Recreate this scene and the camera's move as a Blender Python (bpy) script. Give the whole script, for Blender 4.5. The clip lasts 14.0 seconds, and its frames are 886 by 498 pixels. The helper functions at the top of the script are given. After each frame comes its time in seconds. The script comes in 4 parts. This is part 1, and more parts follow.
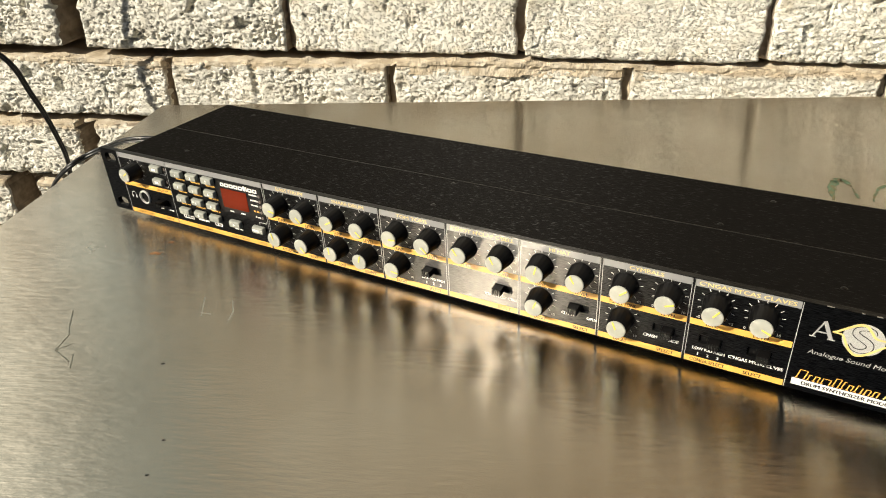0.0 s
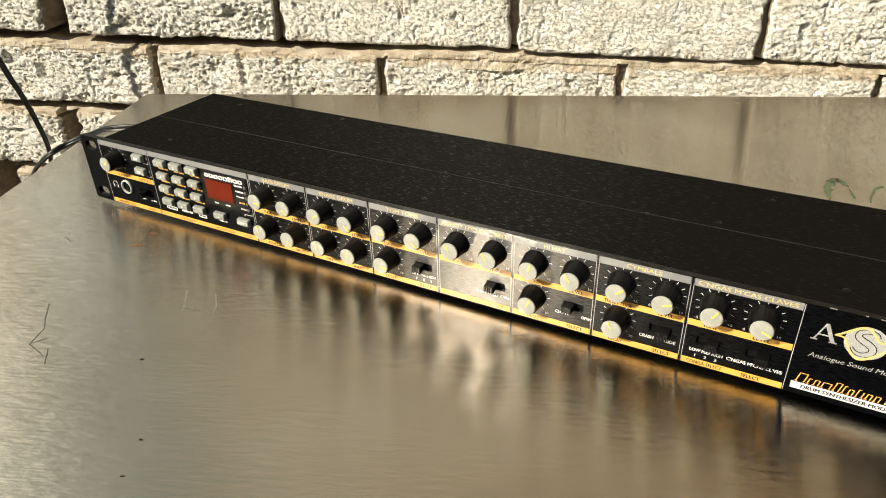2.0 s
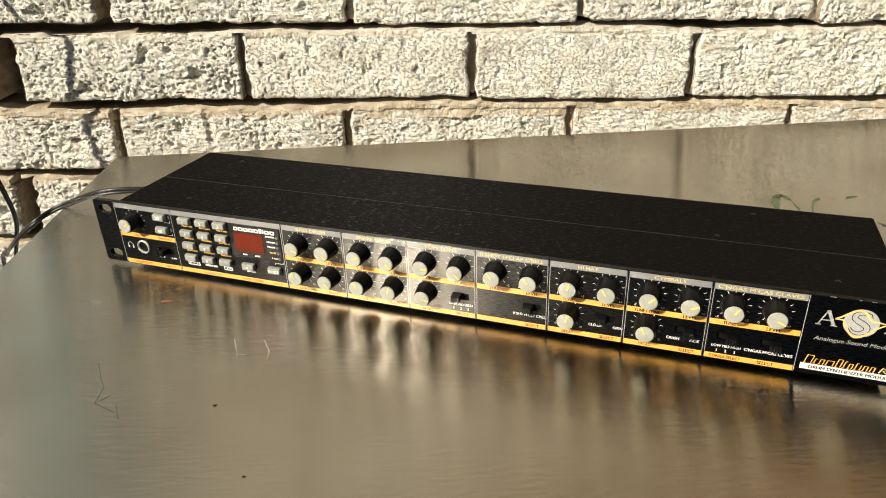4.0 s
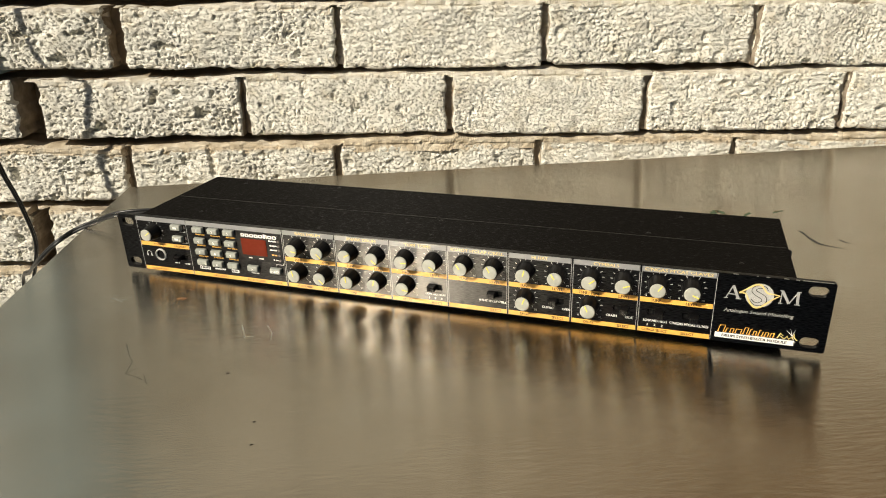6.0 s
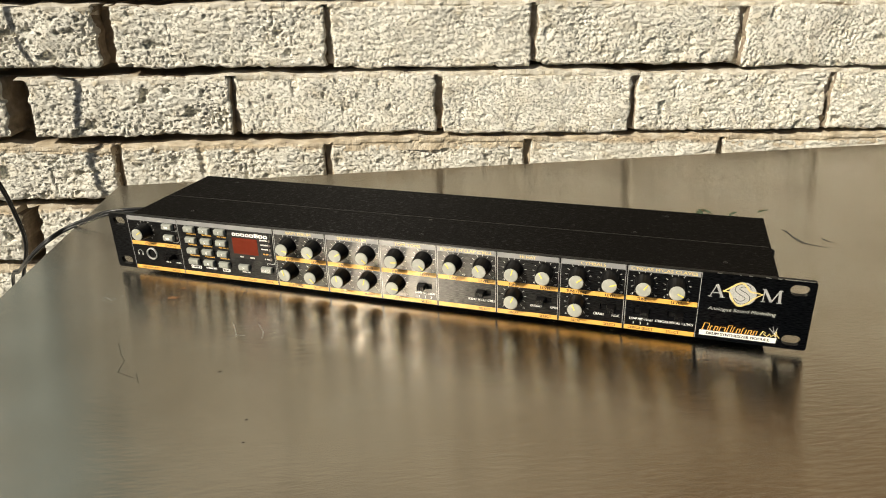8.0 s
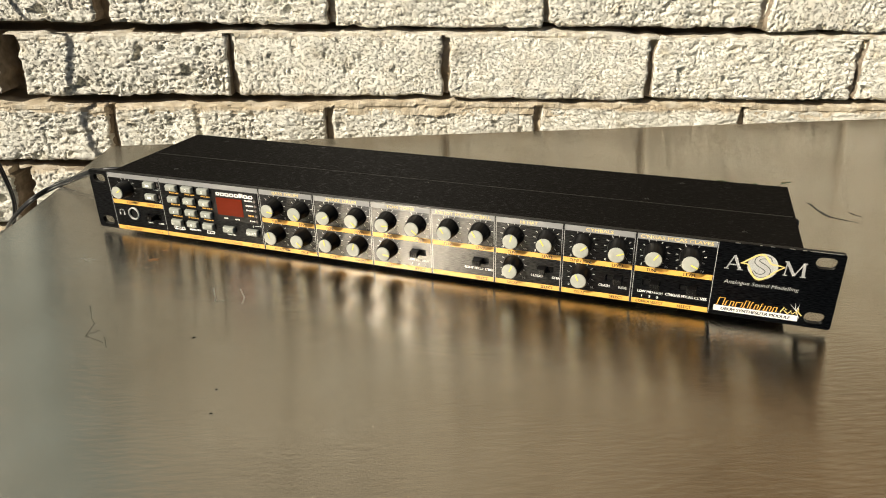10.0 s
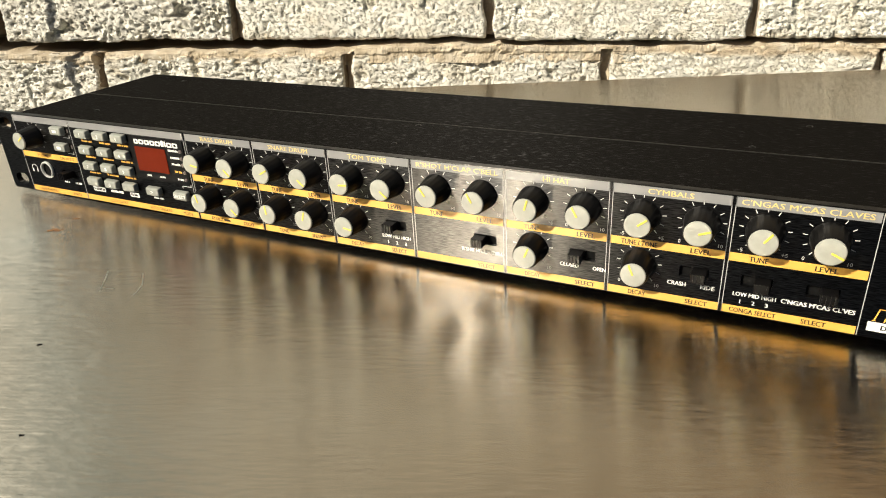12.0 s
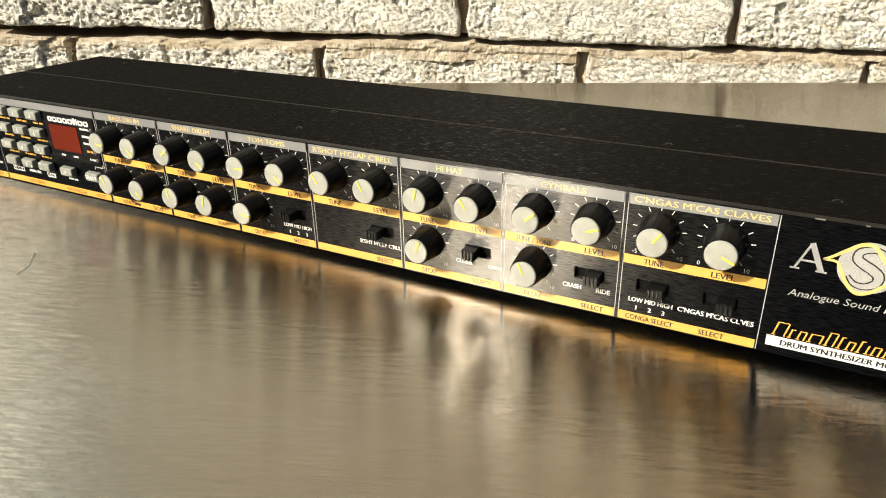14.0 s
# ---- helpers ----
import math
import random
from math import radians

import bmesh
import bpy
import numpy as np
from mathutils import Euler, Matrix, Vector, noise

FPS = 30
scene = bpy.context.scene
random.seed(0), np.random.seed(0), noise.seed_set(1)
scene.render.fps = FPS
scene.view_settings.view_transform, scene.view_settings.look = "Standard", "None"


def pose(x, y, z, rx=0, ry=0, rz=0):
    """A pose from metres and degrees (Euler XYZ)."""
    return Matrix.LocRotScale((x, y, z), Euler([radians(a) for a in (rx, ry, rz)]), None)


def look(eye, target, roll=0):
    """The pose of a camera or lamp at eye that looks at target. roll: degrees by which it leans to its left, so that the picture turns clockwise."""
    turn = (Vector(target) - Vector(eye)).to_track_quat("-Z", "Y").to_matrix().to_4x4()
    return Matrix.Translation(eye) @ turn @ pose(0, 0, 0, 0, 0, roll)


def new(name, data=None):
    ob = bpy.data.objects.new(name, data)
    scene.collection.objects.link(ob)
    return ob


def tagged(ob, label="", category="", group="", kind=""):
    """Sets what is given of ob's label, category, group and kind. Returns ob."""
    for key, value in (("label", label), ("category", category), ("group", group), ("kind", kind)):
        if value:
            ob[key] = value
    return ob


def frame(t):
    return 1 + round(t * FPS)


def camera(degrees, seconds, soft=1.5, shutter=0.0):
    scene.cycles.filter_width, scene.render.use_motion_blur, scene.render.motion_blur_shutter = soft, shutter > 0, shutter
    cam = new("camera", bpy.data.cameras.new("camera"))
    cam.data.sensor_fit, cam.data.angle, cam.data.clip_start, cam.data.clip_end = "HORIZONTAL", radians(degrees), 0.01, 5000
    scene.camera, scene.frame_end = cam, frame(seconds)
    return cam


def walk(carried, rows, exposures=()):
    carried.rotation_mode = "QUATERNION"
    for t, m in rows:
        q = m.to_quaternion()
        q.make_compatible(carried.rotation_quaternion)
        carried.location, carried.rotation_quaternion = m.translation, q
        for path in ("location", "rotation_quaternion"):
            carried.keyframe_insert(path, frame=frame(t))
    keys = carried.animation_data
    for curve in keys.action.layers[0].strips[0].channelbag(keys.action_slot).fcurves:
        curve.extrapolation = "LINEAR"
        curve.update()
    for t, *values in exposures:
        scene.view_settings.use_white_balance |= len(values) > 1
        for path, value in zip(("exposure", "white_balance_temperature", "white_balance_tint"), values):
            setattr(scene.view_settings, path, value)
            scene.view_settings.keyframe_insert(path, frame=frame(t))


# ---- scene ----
cam = camera(64.5, 14.0, soft=1.0)
# seconds, x, y, z in metres, then yaw, pitch and roll in degrees
ROWS = [
    (0, 0.4139, -0.2663, 0.2115, 30.36, -30.11, -3.00),
    (0.5, 0.4157, -0.2619, 0.2113, 29.55, -30.19, -3.67),
    (1, 0.4073, -0.2659, 0.2110, 31.09, -29.97, -1.53),
    (1.5, 0.4081, -0.2633, 0.2071, 30.46, -30.48, -2.46),
    (2, 0.4080, -0.2595, 0.2059, 29.22, -30.45, -1.66),
    (2.5, 0.4095, -0.2652, 0.2077, 31.24, -30.25, -3.33),
    (3, 0.4007, -0.2644, 0.2065, 28.11, -29.23, -1.81),
    (3.5, 0.3769, -0.2963, 0.2108, 25.84, -29.06, -1.43),
    (4, 0.3603, -0.3179, 0.2193, 20.47, -27.06, -1.99),
    (4.2, 0.3619, -0.3319, 0.2202, 19.18, -25.77, -2.05),
    (6.3, 0.3953, -0.3902, 0.2202, 19.28, -22.91, -2.10),
    (6.5, 0.3944, -0.3884, 0.2249, 19.02, -23.36, -2.04),
    (7, 0.3960, -0.3906, 0.2224, 18.99, -23.38, -1.54),
    (7.5, 0.3955, -0.3906, 0.2226, 18.49, -23.22, -1.73),
    (8, 0.3959, -0.3938, 0.2238, 18.44, -23.20, -1.74),
    (8.2, 0.3964, -0.3973, 0.2228, 18.50, -23.57, -1.78),
    (9.25, 0.3978, -0.3925, 0.2170, 19.00, -24.10, -1.50),
    (10.3, 0.3988, -0.3439, 0.1944, 20.32, -25.38, -0.95),
    (10.5, 0.3940, -0.3268, 0.1877, 21.36, -25.53, -1.45),
    (11, 0.3873, -0.2865, 0.1618, 23.21, -25.40, -1.82),
    (11.5, 0.3873, -0.2522, 0.1484, 25.39, -24.80, -3.19),
    (12, 0.3911, -0.2299, 0.1363, 27.25, -25.94, -3.08),
    (12.5, 0.3981, -0.2171, 0.1291, 27.56, -25.53, -2.61),
    (13, 0.4016, -0.2105, 0.1250, 28.10, -24.57, -2.19),
    (13.5, 0.4114, -0.2030, 0.1231, 28.02, -24.64, -1.62),
    (14, 0.4254, -0.1985, 0.1223, 28.67, -25.16, -1.23),
]
walk(cam, [(t, pose(x, y, z, 0, 0, yaw) @ pose(0, 0, 0, 90 + pitch) @ pose(0, 0, 0, 0, 0, roll)) for t, x, y, z, yaw, pitch, roll in ROWS],
     [(0.0, 0.04), (3.5, 0.0), (6.0, -0.18), (8.2, -0.18), (10.3, -0.05), (12.0, 0.04), (14.0, 0.08)])

# ---- light ----
SUN_AZ, SUN_EL = 26.3, 34.0          # degrees to the left of the panel's outward normal, and above the table
to_sun = Vector((-math.sin(radians(SUN_AZ)) * math.cos(radians(SUN_EL)), -math.cos(radians(SUN_AZ)) * math.cos(radians(SUN_EL)), math.sin(radians(SUN_EL))))
world = bpy.data.worlds.new("sky")
scene.world = world
world.use_nodes = True
sky = world.node_tree.nodes.new("ShaderNodeTexSky")
sky.sky_type, sky.sun_disc = "NISHITA", False
sky.sun_elevation, sky.sun_rotation = radians(SUN_EL), math.atan2(to_sun.x, to_sun.y)
world.node_tree.links.new(sky.outputs[0], world.node_tree.nodes["Background"].inputs[0])
world.node_tree.nodes["Background"].inputs[1].default_value = 0.027
sun = new("sun", bpy.data.lights.new("sun", "SUN"))
sun.data.energy, sun.data.angle, sun.data.color = 6.25, radians(0.53), (1.0, 0.915, 0.765)
sun.matrix_world = look(to_sun * 5, (0, 0, 0))
scene.cycles.blur_glossy = 0.0


# ---- materials ----
def material(name, colour, rough=0.5, metal=0.0, spec=0.5, aniso=0.0, coat=0.0):
    m = bpy.data.materials.new(name)
    m.use_nodes = True
    b = m.node_tree.nodes["Principled BSDF"]
    b.inputs["Base Color"].default_value = (*colour, 1)
    b.inputs["Roughness"].default_value, b.inputs["Metallic"].default_value = rough, metal
    b.inputs["Specular IOR Level"].default_value, b.inputs["Coat Weight"].default_value = spec, coat
    if aniso:
        b.inputs["Anisotropic"].default_value = aniso
        tangent = m.node_tree.nodes.new("ShaderNodeTangent")
        tangent.direction_type = "UV_MAP"
        tangent.uv_map = "grain"
        m.node_tree.links.new(tangent.outputs[0], b.inputs["Tangent"])
    return m


def node(m, kind, **values):
    n = m.node_tree.nodes.new(kind)
    for key, value in values.items():
        n.inputs[key].default_value = value
    return n


def link(m, a, b):
    m.node_tree.links.new(a, b)


def grain(m, scale, stretch=(1, 1, 1), detail=4.0, turn=0.0):
    """A noise at a real-world scale, stretched along the axes, in the object's own coordinates."""
    place, mapping = node(m, "ShaderNodeTexCoord"), node(m, "ShaderNodeMapping")
    mapping.inputs["Scale"].default_value = stretch
    mapping.inputs["Rotation"].default_value = (0, 0, turn)
    n = node(m, "ShaderNodeTexNoise", Scale=scale, Detail=detail)
    link(m, place.outputs["Object"], mapping.inputs[0])
    link(m, mapping.outputs[0], n.inputs["Vector"])
    return n


def bump(m, source, strength, distance, after=None):
    b = node(m, "ShaderNodeBump", Strength=strength, Distance=distance)
    link(m, source, b.inputs["Height"])
    if after:
        link(m, after.outputs[0], b.inputs["Normal"])
    link(m, b.outputs[0], m.node_tree.nodes["Principled BSDF"].inputs["Normal"])
    return b


def ramp(m, source, stops, target="Base Color"):
    r = m.node_tree.nodes.new("ShaderNodeValToRGB")
    while len(r.color_ramp.elements) < len(stops):
        r.color_ramp.elements.new(0.5)
    for e, (at, c) in zip(r.color_ramp.elements, stops):
        e.position, e.color = at, (*c, 1) if len(c) == 3 else c
    link(m, source, r.inputs[0])
    if target:
        link(m, r.outputs[0], m.node_tree.nodes["Principled BSDF"].inputs[target])
    return r


def grey(v):
    return (v, v, v)


TABLE_TURN = 23.2
steel = material("galvanised steel", (0.5, 0.45, 0.36), 0.24, 1.0, aniso=1.0)
blotch = grain(steel, 9, (1, 1, 1), 6)
ramp(steel, blotch.outputs[0], [(0.28, (0.44, 0.395, 0.325)), (0.5, (0.52, 0.475, 0.40)), (0.72, (0.57, 0.54, 0.475))])
brush = grain(steel, 60, (1.0, 24, 1), 3)
ramp(steel, brush.outputs[0], [(0.3, grey(0.18)), (0.75, grey(0.25))], "Roughness")
dash = grain(steel, 60, (1.7, 6.5, 1), 3)
hair = grain(steel, 60, (0.05, 26, 1), 1)
bump(steel, hair.outputs[0], 1.0, 0.00002, bump(steel, dash.outputs[0], 1.0, 0.00026))

anodised = material("black brushed aluminium", (0.03, 0.0295, 0.029), 0.33, 1.0, aniso=1.0)
lines = grain(anodised, 2800, (0.10, 1, 1), 3)
ramp(anodised, lines.outputs[0], [(0.32, (0.016, 0.0156, 0.0152)), (0.70, (0.082, 0.081, 0.079))])
bump(anodised, lines.outputs[0], 0.2, 0.0001)
anodised.node_tree.nodes["Principled BSDF"].inputs["Coat Roughness"].default_value = 0.07
anodised.node_tree.nodes["Principled BSDF"].inputs["Coat Weight"].default_value = 0.05
cover_black = material("black brushed cover", (0.012, 0.0115, 0.011), 0.56, 0.0, 0.1, aniso=1.0)
cover_lines = grain(cover_black, 1900, (0.12, 1, 1), 3)
ramp(cover_black, cover_lines.outputs[0], [(0.3, (0.006, 0.0054, 0.0047)), (0.75, (0.011, 0.010, 0.0088))])
ramp(cover_black, cover_lines.outputs[0], [(0.61, grey(0.02)), (0.76, grey(0.6))], "Specular IOR Level")
bump(cover_black, cover_lines.outputs[0], 0.5, 0.0004)


def ink(name, colour, rough=0.5):
    m = material(name, colour, rough, 0.0, 0.4, aniso=0.8)
    n = grain(m, 700, (0.04, 1, 1), 2)
    bump(m, n.outputs[0], 0.12, 0.0001)
    m.node_tree.nodes["Principled BSDF"].inputs["Coat Roughness"].default_value = 0.24
    m.node_tree.nodes["Principled BSDF"].inputs["Coat Weight"].default_value = 0.6
    return m


yellow_ink = ink("yellow print", (0.78, 0.425, 0.08))
pale_yellow = ink("pale yellow print", (0.72, 0.56, 0.2))
grey_ink = ink("grey print", (0.25, 0.25, 0.245))
white_ink = ink("white print", (0.8, 0.79, 0.75))
black_ink = ink("black print", (0.03, 0.028, 0.025))
orange_ink = ink("orange print", (0.88, 0.44, 0.08))
brown_ink = ink("brown print", (0.022, 0.015, 0.006))
line_ink = ink("fine grey line", (0.45, 0.45, 0.44))
silver_ink = ink("silver grey print", (0.34, 0.34, 0.33))
disc_ink = ink("stippled grey print", (0.55, 0.55, 0.52))
speck = grain(disc_ink, 5200, (1, 1, 1), 1)
ramp(disc_ink, speck.outputs[0], [(0.40, (0.32, 0.32, 0.305)), (0.60, (0.52, 0.52, 0.495))])

black_plastic = material("black plastic", (0.005, 0.0048, 0.0048), 0.36, 0.0, 0.25)
bump(black_plastic, grain(black_plastic, 1500).outputs[0], 0.08, 0.0002)
cap_grey = material("pale grey plastic", (0.56, 0.55, 0.5), 0.45)
ramp(cap_grey, grain(cap_grey, 260).outputs[0], [(0.3, (0.33, 0.335, 0.29)), (0.7, (0.41, 0.415, 0.365))])
pointer_yellow = material("yellow pointer", (0.85, 0.72, 0.1), 0.45)
key_grey = material("grey rubber key", (0.43, 0.44, 0.4), 0.5)
ramp(key_grey, grain(key_grey, 400).outputs[0], [(0.3, (0.25, 0.26, 0.225)), (0.7, (0.33, 0.34, 0.30))])
dark_slot = material("dark slot", (0.004, 0.004, 0.004), 0.7, 0.0, 0.1)
rubber = material("black rubber", (0.02, 0.02, 0.02), 0.7)
red_window = material("red display window", (0.125, 0.016, 0.005), 0.18, 0.0, 0.3)
nickel = material("nickel ring", (0.75, 0.74, 0.7), 0.35, 0.3, 0.8)
led_grey = material("dull lamp lens", (0.16, 0.13, 0.12), 0.3)
bare_metal = material("bare chipped aluminium", (0.85, 0.84, 0.8), 0.3, 1.0)
screw_black = material("blackened screw", (0.05, 0.05, 0.05), 0.35, 1.0)
cable_black = material("black cable jacket", (0.014, 0.014, 0.014), 0.35)
bump(cable_black, grain(cable_black, 300).outputs[0], 0.15, 0.0004)
marker = material("faded green marker", (0.07, 0.12, 0.06), 0.7)
ramp(marker, grain(marker, 260, (1, 1, 1), 3).outputs[0], [(0.35, (0.16, 0.11, 0.05)), (0.55, (0.07, 0.13, 0.07)), (0.7, (0.16, 0.22, 0.15))])
rust = material("rust spot", (0.33, 0.13, 0.03), 0.8)
ramp(rust, grain(rust, 600).outputs[0], [(0.35, (0.34, 0.17, 0.07)), (0.65, (0.22, 0.10, 0.04))])

def masonry_paint(name, smeared):
    """Cream paint over pitted concrete. smeared: sandy mortar smudged over the upper edge of each brick."""
    m = material(name, (0.75, 0.72, 0.62), 0.85, 0, 0.3)
    shader = m.node_tree.nodes["Principled BSDF"]
    tone = ramp(m, grain(m, 45, (1, 1, 1), 8).outputs[0], [(0.28, (0.66, 0.60, 0.47)), (0.45, (0.82, 0.785, 0.68)), (0.7, (0.87, 0.85, 0.755))], None)
    info, vary, span = node(m, "ShaderNodeObjectInfo"), node(m, "ShaderNodeHueSaturation"), node(m, "ShaderNodeMapRange")
    span.inputs["To Min"].default_value, span.inputs["To Max"].default_value = 0.9, 1.06
    link(m, info.outputs["Random"], span.inputs[0])
    link(m, span.outputs[0], vary.inputs["Value"])
    link(m, tone.outputs[0], vary.inputs["Color"])
    link(m, vary.outputs[0], shader.inputs["Base Color"])
    if smeared:
        place, axes = node(m, "ShaderNodeTexCoord"), node(m, "ShaderNodeSeparateXYZ")
        link(m, place.outputs["Object"], axes.inputs[0])
        ragged = node(m, "ShaderNodeMath")
        ragged.operation = "MULTIPLY_ADD"
        ragged.inputs[1].default_value = 0.034
        link(m, grain(m, 30, (0.6, 1, 1), 6).outputs[0], ragged.inputs[0])
        link(m, axes.outputs["Z"], ragged.inputs[2])
        amount = node(m, "ShaderNodeMapRange")
        amount.inputs["From Min"].default_value, amount.inputs["From Max"].default_value = 0.0425, 0.0475
        link(m, ragged.outputs[0], amount.inputs[0])
        sandy = node(m, "ShaderNodeMix")
        sandy.data_type = "RGBA"
        link(m, amount.outputs[0], sandy.inputs["Factor"])
        link(m, vary.outputs[0], sandy.inputs[6])
        sandy.inputs[7].default_value = (0.62, 0.51, 0.36, 1)
        link(m, sandy.outputs[2], shader.inputs["Base Color"])
    pit_noise, comb_noise = grain(m, 420, (0.8, 1, 1), 8), grain(m, 400, (0.22, 1, 1.1), 7)
    pit_noise.inputs["Roughness"].default_value = comb_noise.inputs["Roughness"].default_value = 0.68
    pits = ramp(m, pit_noise.outputs[0], [(0.40, grey(0)), (0.46, grey(1))], None)
    comb = ramp(m, comb_noise.outputs[0], [(0.36, grey(0)), (0.48, grey(1))], None)
    fine = grain(m, 900, (1, 1, 1), 3)
    first = bump(m, pits.outputs[0], 1.0, 0.0022)
    second = bump(m, comb.outputs[0], 0.6, 0.0009, first)
    share = node(m, "ShaderNodeMapRange")
    share.inputs["To Min"].default_value, share.inputs["To Max"].default_value = 0.0, 0.9
    link(m, info.outputs["Random"], share.inputs[0])
    link(m, share.outputs[0], second.inputs["Strength"])
    bump(m, fine.outputs[0], 0.6, 0.0009, second)
    return m


brick_paint = masonry_paint("cream painted concrete brick", True)
plain_paint = masonry_paint("cream painted wall", False)
# unpainted brick sides, toned dark to deepen the shade between bricks
shaded_concrete = material("raw concrete with joint shade", (0.28, 0.23, 0.17), 0.9, 0, 0.2)
ramp(shaded_concrete, grain(shaded_concrete, 120, (1, 1, 1), 6).outputs[0], [(0.3, (0.20, 0.16, 0.115)), (0.7, (0.34, 0.285, 0.215))])
mortar_mat = material("sandy mortar", (0.5, 0.42, 0.3), 0.9, 0, 0.2)
mo = grain(mortar_mat, 70, (1, 1, 1), 7)
sand = ramp(mortar_mat, mo.outputs[0], [(0.3, (0.50, 0.41, 0.28)), (0.5, (0.64, 0.55, 0.41)), (0.72, (0.75, 0.68, 0.55))], None)
painted = ramp(mortar_mat, mo.outputs[0], [(0.3, (0.58, 0.51, 0.38)), (0.6, (0.80, 0.76, 0.66))], None)
axes, level, blend = node(mortar_mat, "ShaderNodeSeparateXYZ"), node(mortar_mat, "ShaderNodeMapRange"), node(mortar_mat, "ShaderNodeMix")
level.inputs["From Min"].default_value, level.inputs["From Max"].default_value = 0.06, 0.08      # painted above the lowest joints
blend.data_type = "RGBA"
link(mortar_mat, node(mortar_mat, "ShaderNodeTexCoord").outputs["Object"], axes.inputs[0])
link(mortar_mat, axes.outputs["Z"], level.inputs[0])
link(mortar_mat, level.outputs[0], blend.inputs["Factor"])
link(mortar_mat, sand.outputs[0], blend.inputs[6])
link(mortar_mat, painted.outputs[0], blend.inputs[7])
raked, inner = node(mortar_mat, "ShaderNodeMapRange"), node(mortar_mat, "ShaderNodeMix")      # bare where raked out, with the joints' shade added to its colour by depth
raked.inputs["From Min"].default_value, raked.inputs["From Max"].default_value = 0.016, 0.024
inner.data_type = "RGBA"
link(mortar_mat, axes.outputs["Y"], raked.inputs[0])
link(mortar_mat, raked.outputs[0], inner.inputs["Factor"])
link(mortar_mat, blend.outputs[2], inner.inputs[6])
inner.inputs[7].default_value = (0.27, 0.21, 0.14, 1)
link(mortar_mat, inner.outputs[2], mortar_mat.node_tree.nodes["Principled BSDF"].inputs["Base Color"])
bump(mortar_mat, grain(mortar_mat, 520, (1, 1, 1), 4).outputs[0], 0.9, 0.0022)
# buff turning brown to the right, graded for what the tabletop reflects
upper_paint = material("buff to brown reflected wall", (0.5, 0.42, 0.33), 0.85)
mottle = grain(upper_paint, 6, (1, 1, 1), 6)
place, axes = node(upper_paint, "ShaderNodeTexCoord"), node(upper_paint, "ShaderNodeSeparateXYZ")
along = node(upper_paint, "ShaderNodeMath")
along.operation = "MULTIPLY_ADD"
along.inputs[1].default_value = 0.25
link(upper_paint, place.outputs["Object"], axes.inputs[0])
link(upper_paint, mottle.outputs[0], along.inputs[0])
link(upper_paint, axes.outputs["X"], along.inputs[2])
ramp(upper_paint, along.outputs[0], [(0.0, (0.50, 0.47, 0.40)), (0.3, (0.44, 0.38, 0.29)), (0.65, (0.31, 0.225, 0.135))])
bump(upper_paint, grain(upper_paint, 300, (1, 1, 1), 3).outputs[0], 0.5, 0.001)
# grey-blue that the tabletop mirrors in place of open sky
reflected_grey = material("unseen grey-blue sheet", (0.3, 0.33, 0.3), 0.7)
ramp(reflected_grey, grain(reflected_grey, 20, (1, 1, 12), 4).outputs[0], [(0.3, (0.24, 0.32, 0.34)), (0.7, (0.30, 0.39, 0.41))])
paving = material("dark grey paving", (0.06, 0.058, 0.055), 0.9)
ramp(paving, grain(paving, 3, (1, 1, 1), 8).outputs[0], [(0.3, (0.045, 0.043, 0.04)), (0.7, (0.085, 0.082, 0.075))])
bump(paving, grain(paving, 60, (1, 1, 1), 5).outputs[0], 0.5, 0.004)
leg_steel = material("dull steel leg", (0.35, 0.35, 0.34), 0.45, 1.0)


# ---- building helpers ----
def finish(bm, name, mat, smooth=False, uv=None):
    """A bmesh as mesh data. uv: two directions along which the grain map runs."""
    bmesh.ops.recalc_face_normals(bm, faces=bm.faces)
    if uv:
        layer = bm.loops.layers.uv.new("grain")
        a, b = Vector(uv[0]), Vector(uv[1])
        for f in bm.faces:
            for loop in f.loops:
                loop[layer].uv = (loop.vert.co.dot(a), loop.vert.co.dot(b))
    me = bpy.data.meshes.new(name)
    bm.to_mesh(me)
    bm.free()
    me.materials.append(mat)
    if smooth:
        me.polygons.foreach_set("use_smooth", [True] * len(me.polygons))
        me.set_sharp_from_angle(angle=radians(35))
    return me


UP = ((0.02, 0.01, 1), (1, 0, 0.013))


def part(name, bm, mat, parent, label="", smooth=False, uv=UP, m=None):
    ob = new(name, finish(bm, name, mat, smooth, uv))
    ob.parent = parent
    if m is not None:
        ob.matrix_basis = m
    return tagged(ob, label)


def thing(name, m, label, category, group="", kind=""):
    return_ob = new(name)
    return_ob.matrix_basis = m
    return_ob.empty_display_size = 0.02
    return tagged(return_ob, label, category, group, kind)


def box(bm, x0, x1, y0, y1, z0, z1, bevel=0.0, segments=2):
    made = bmesh.ops.create_cube(bm, size=1, matrix=Matrix.LocRotScale(((x0 + x1) / 2, (y0 + y1) / 2, (z0 + z1) / 2), None, (x1 - x0, y1 - y0, z1 - z0)))
    if bevel:
        edges = {e for v in made["verts"] for e in v.link_edges}
        bmesh.ops.bevel(bm, geom=list(edges), offset=bevel, segments=segments, profile=0.5, affect="EDGES")
    return bm


def boxed(*args, **keys):
    return box(bmesh.new(), *args, **keys)


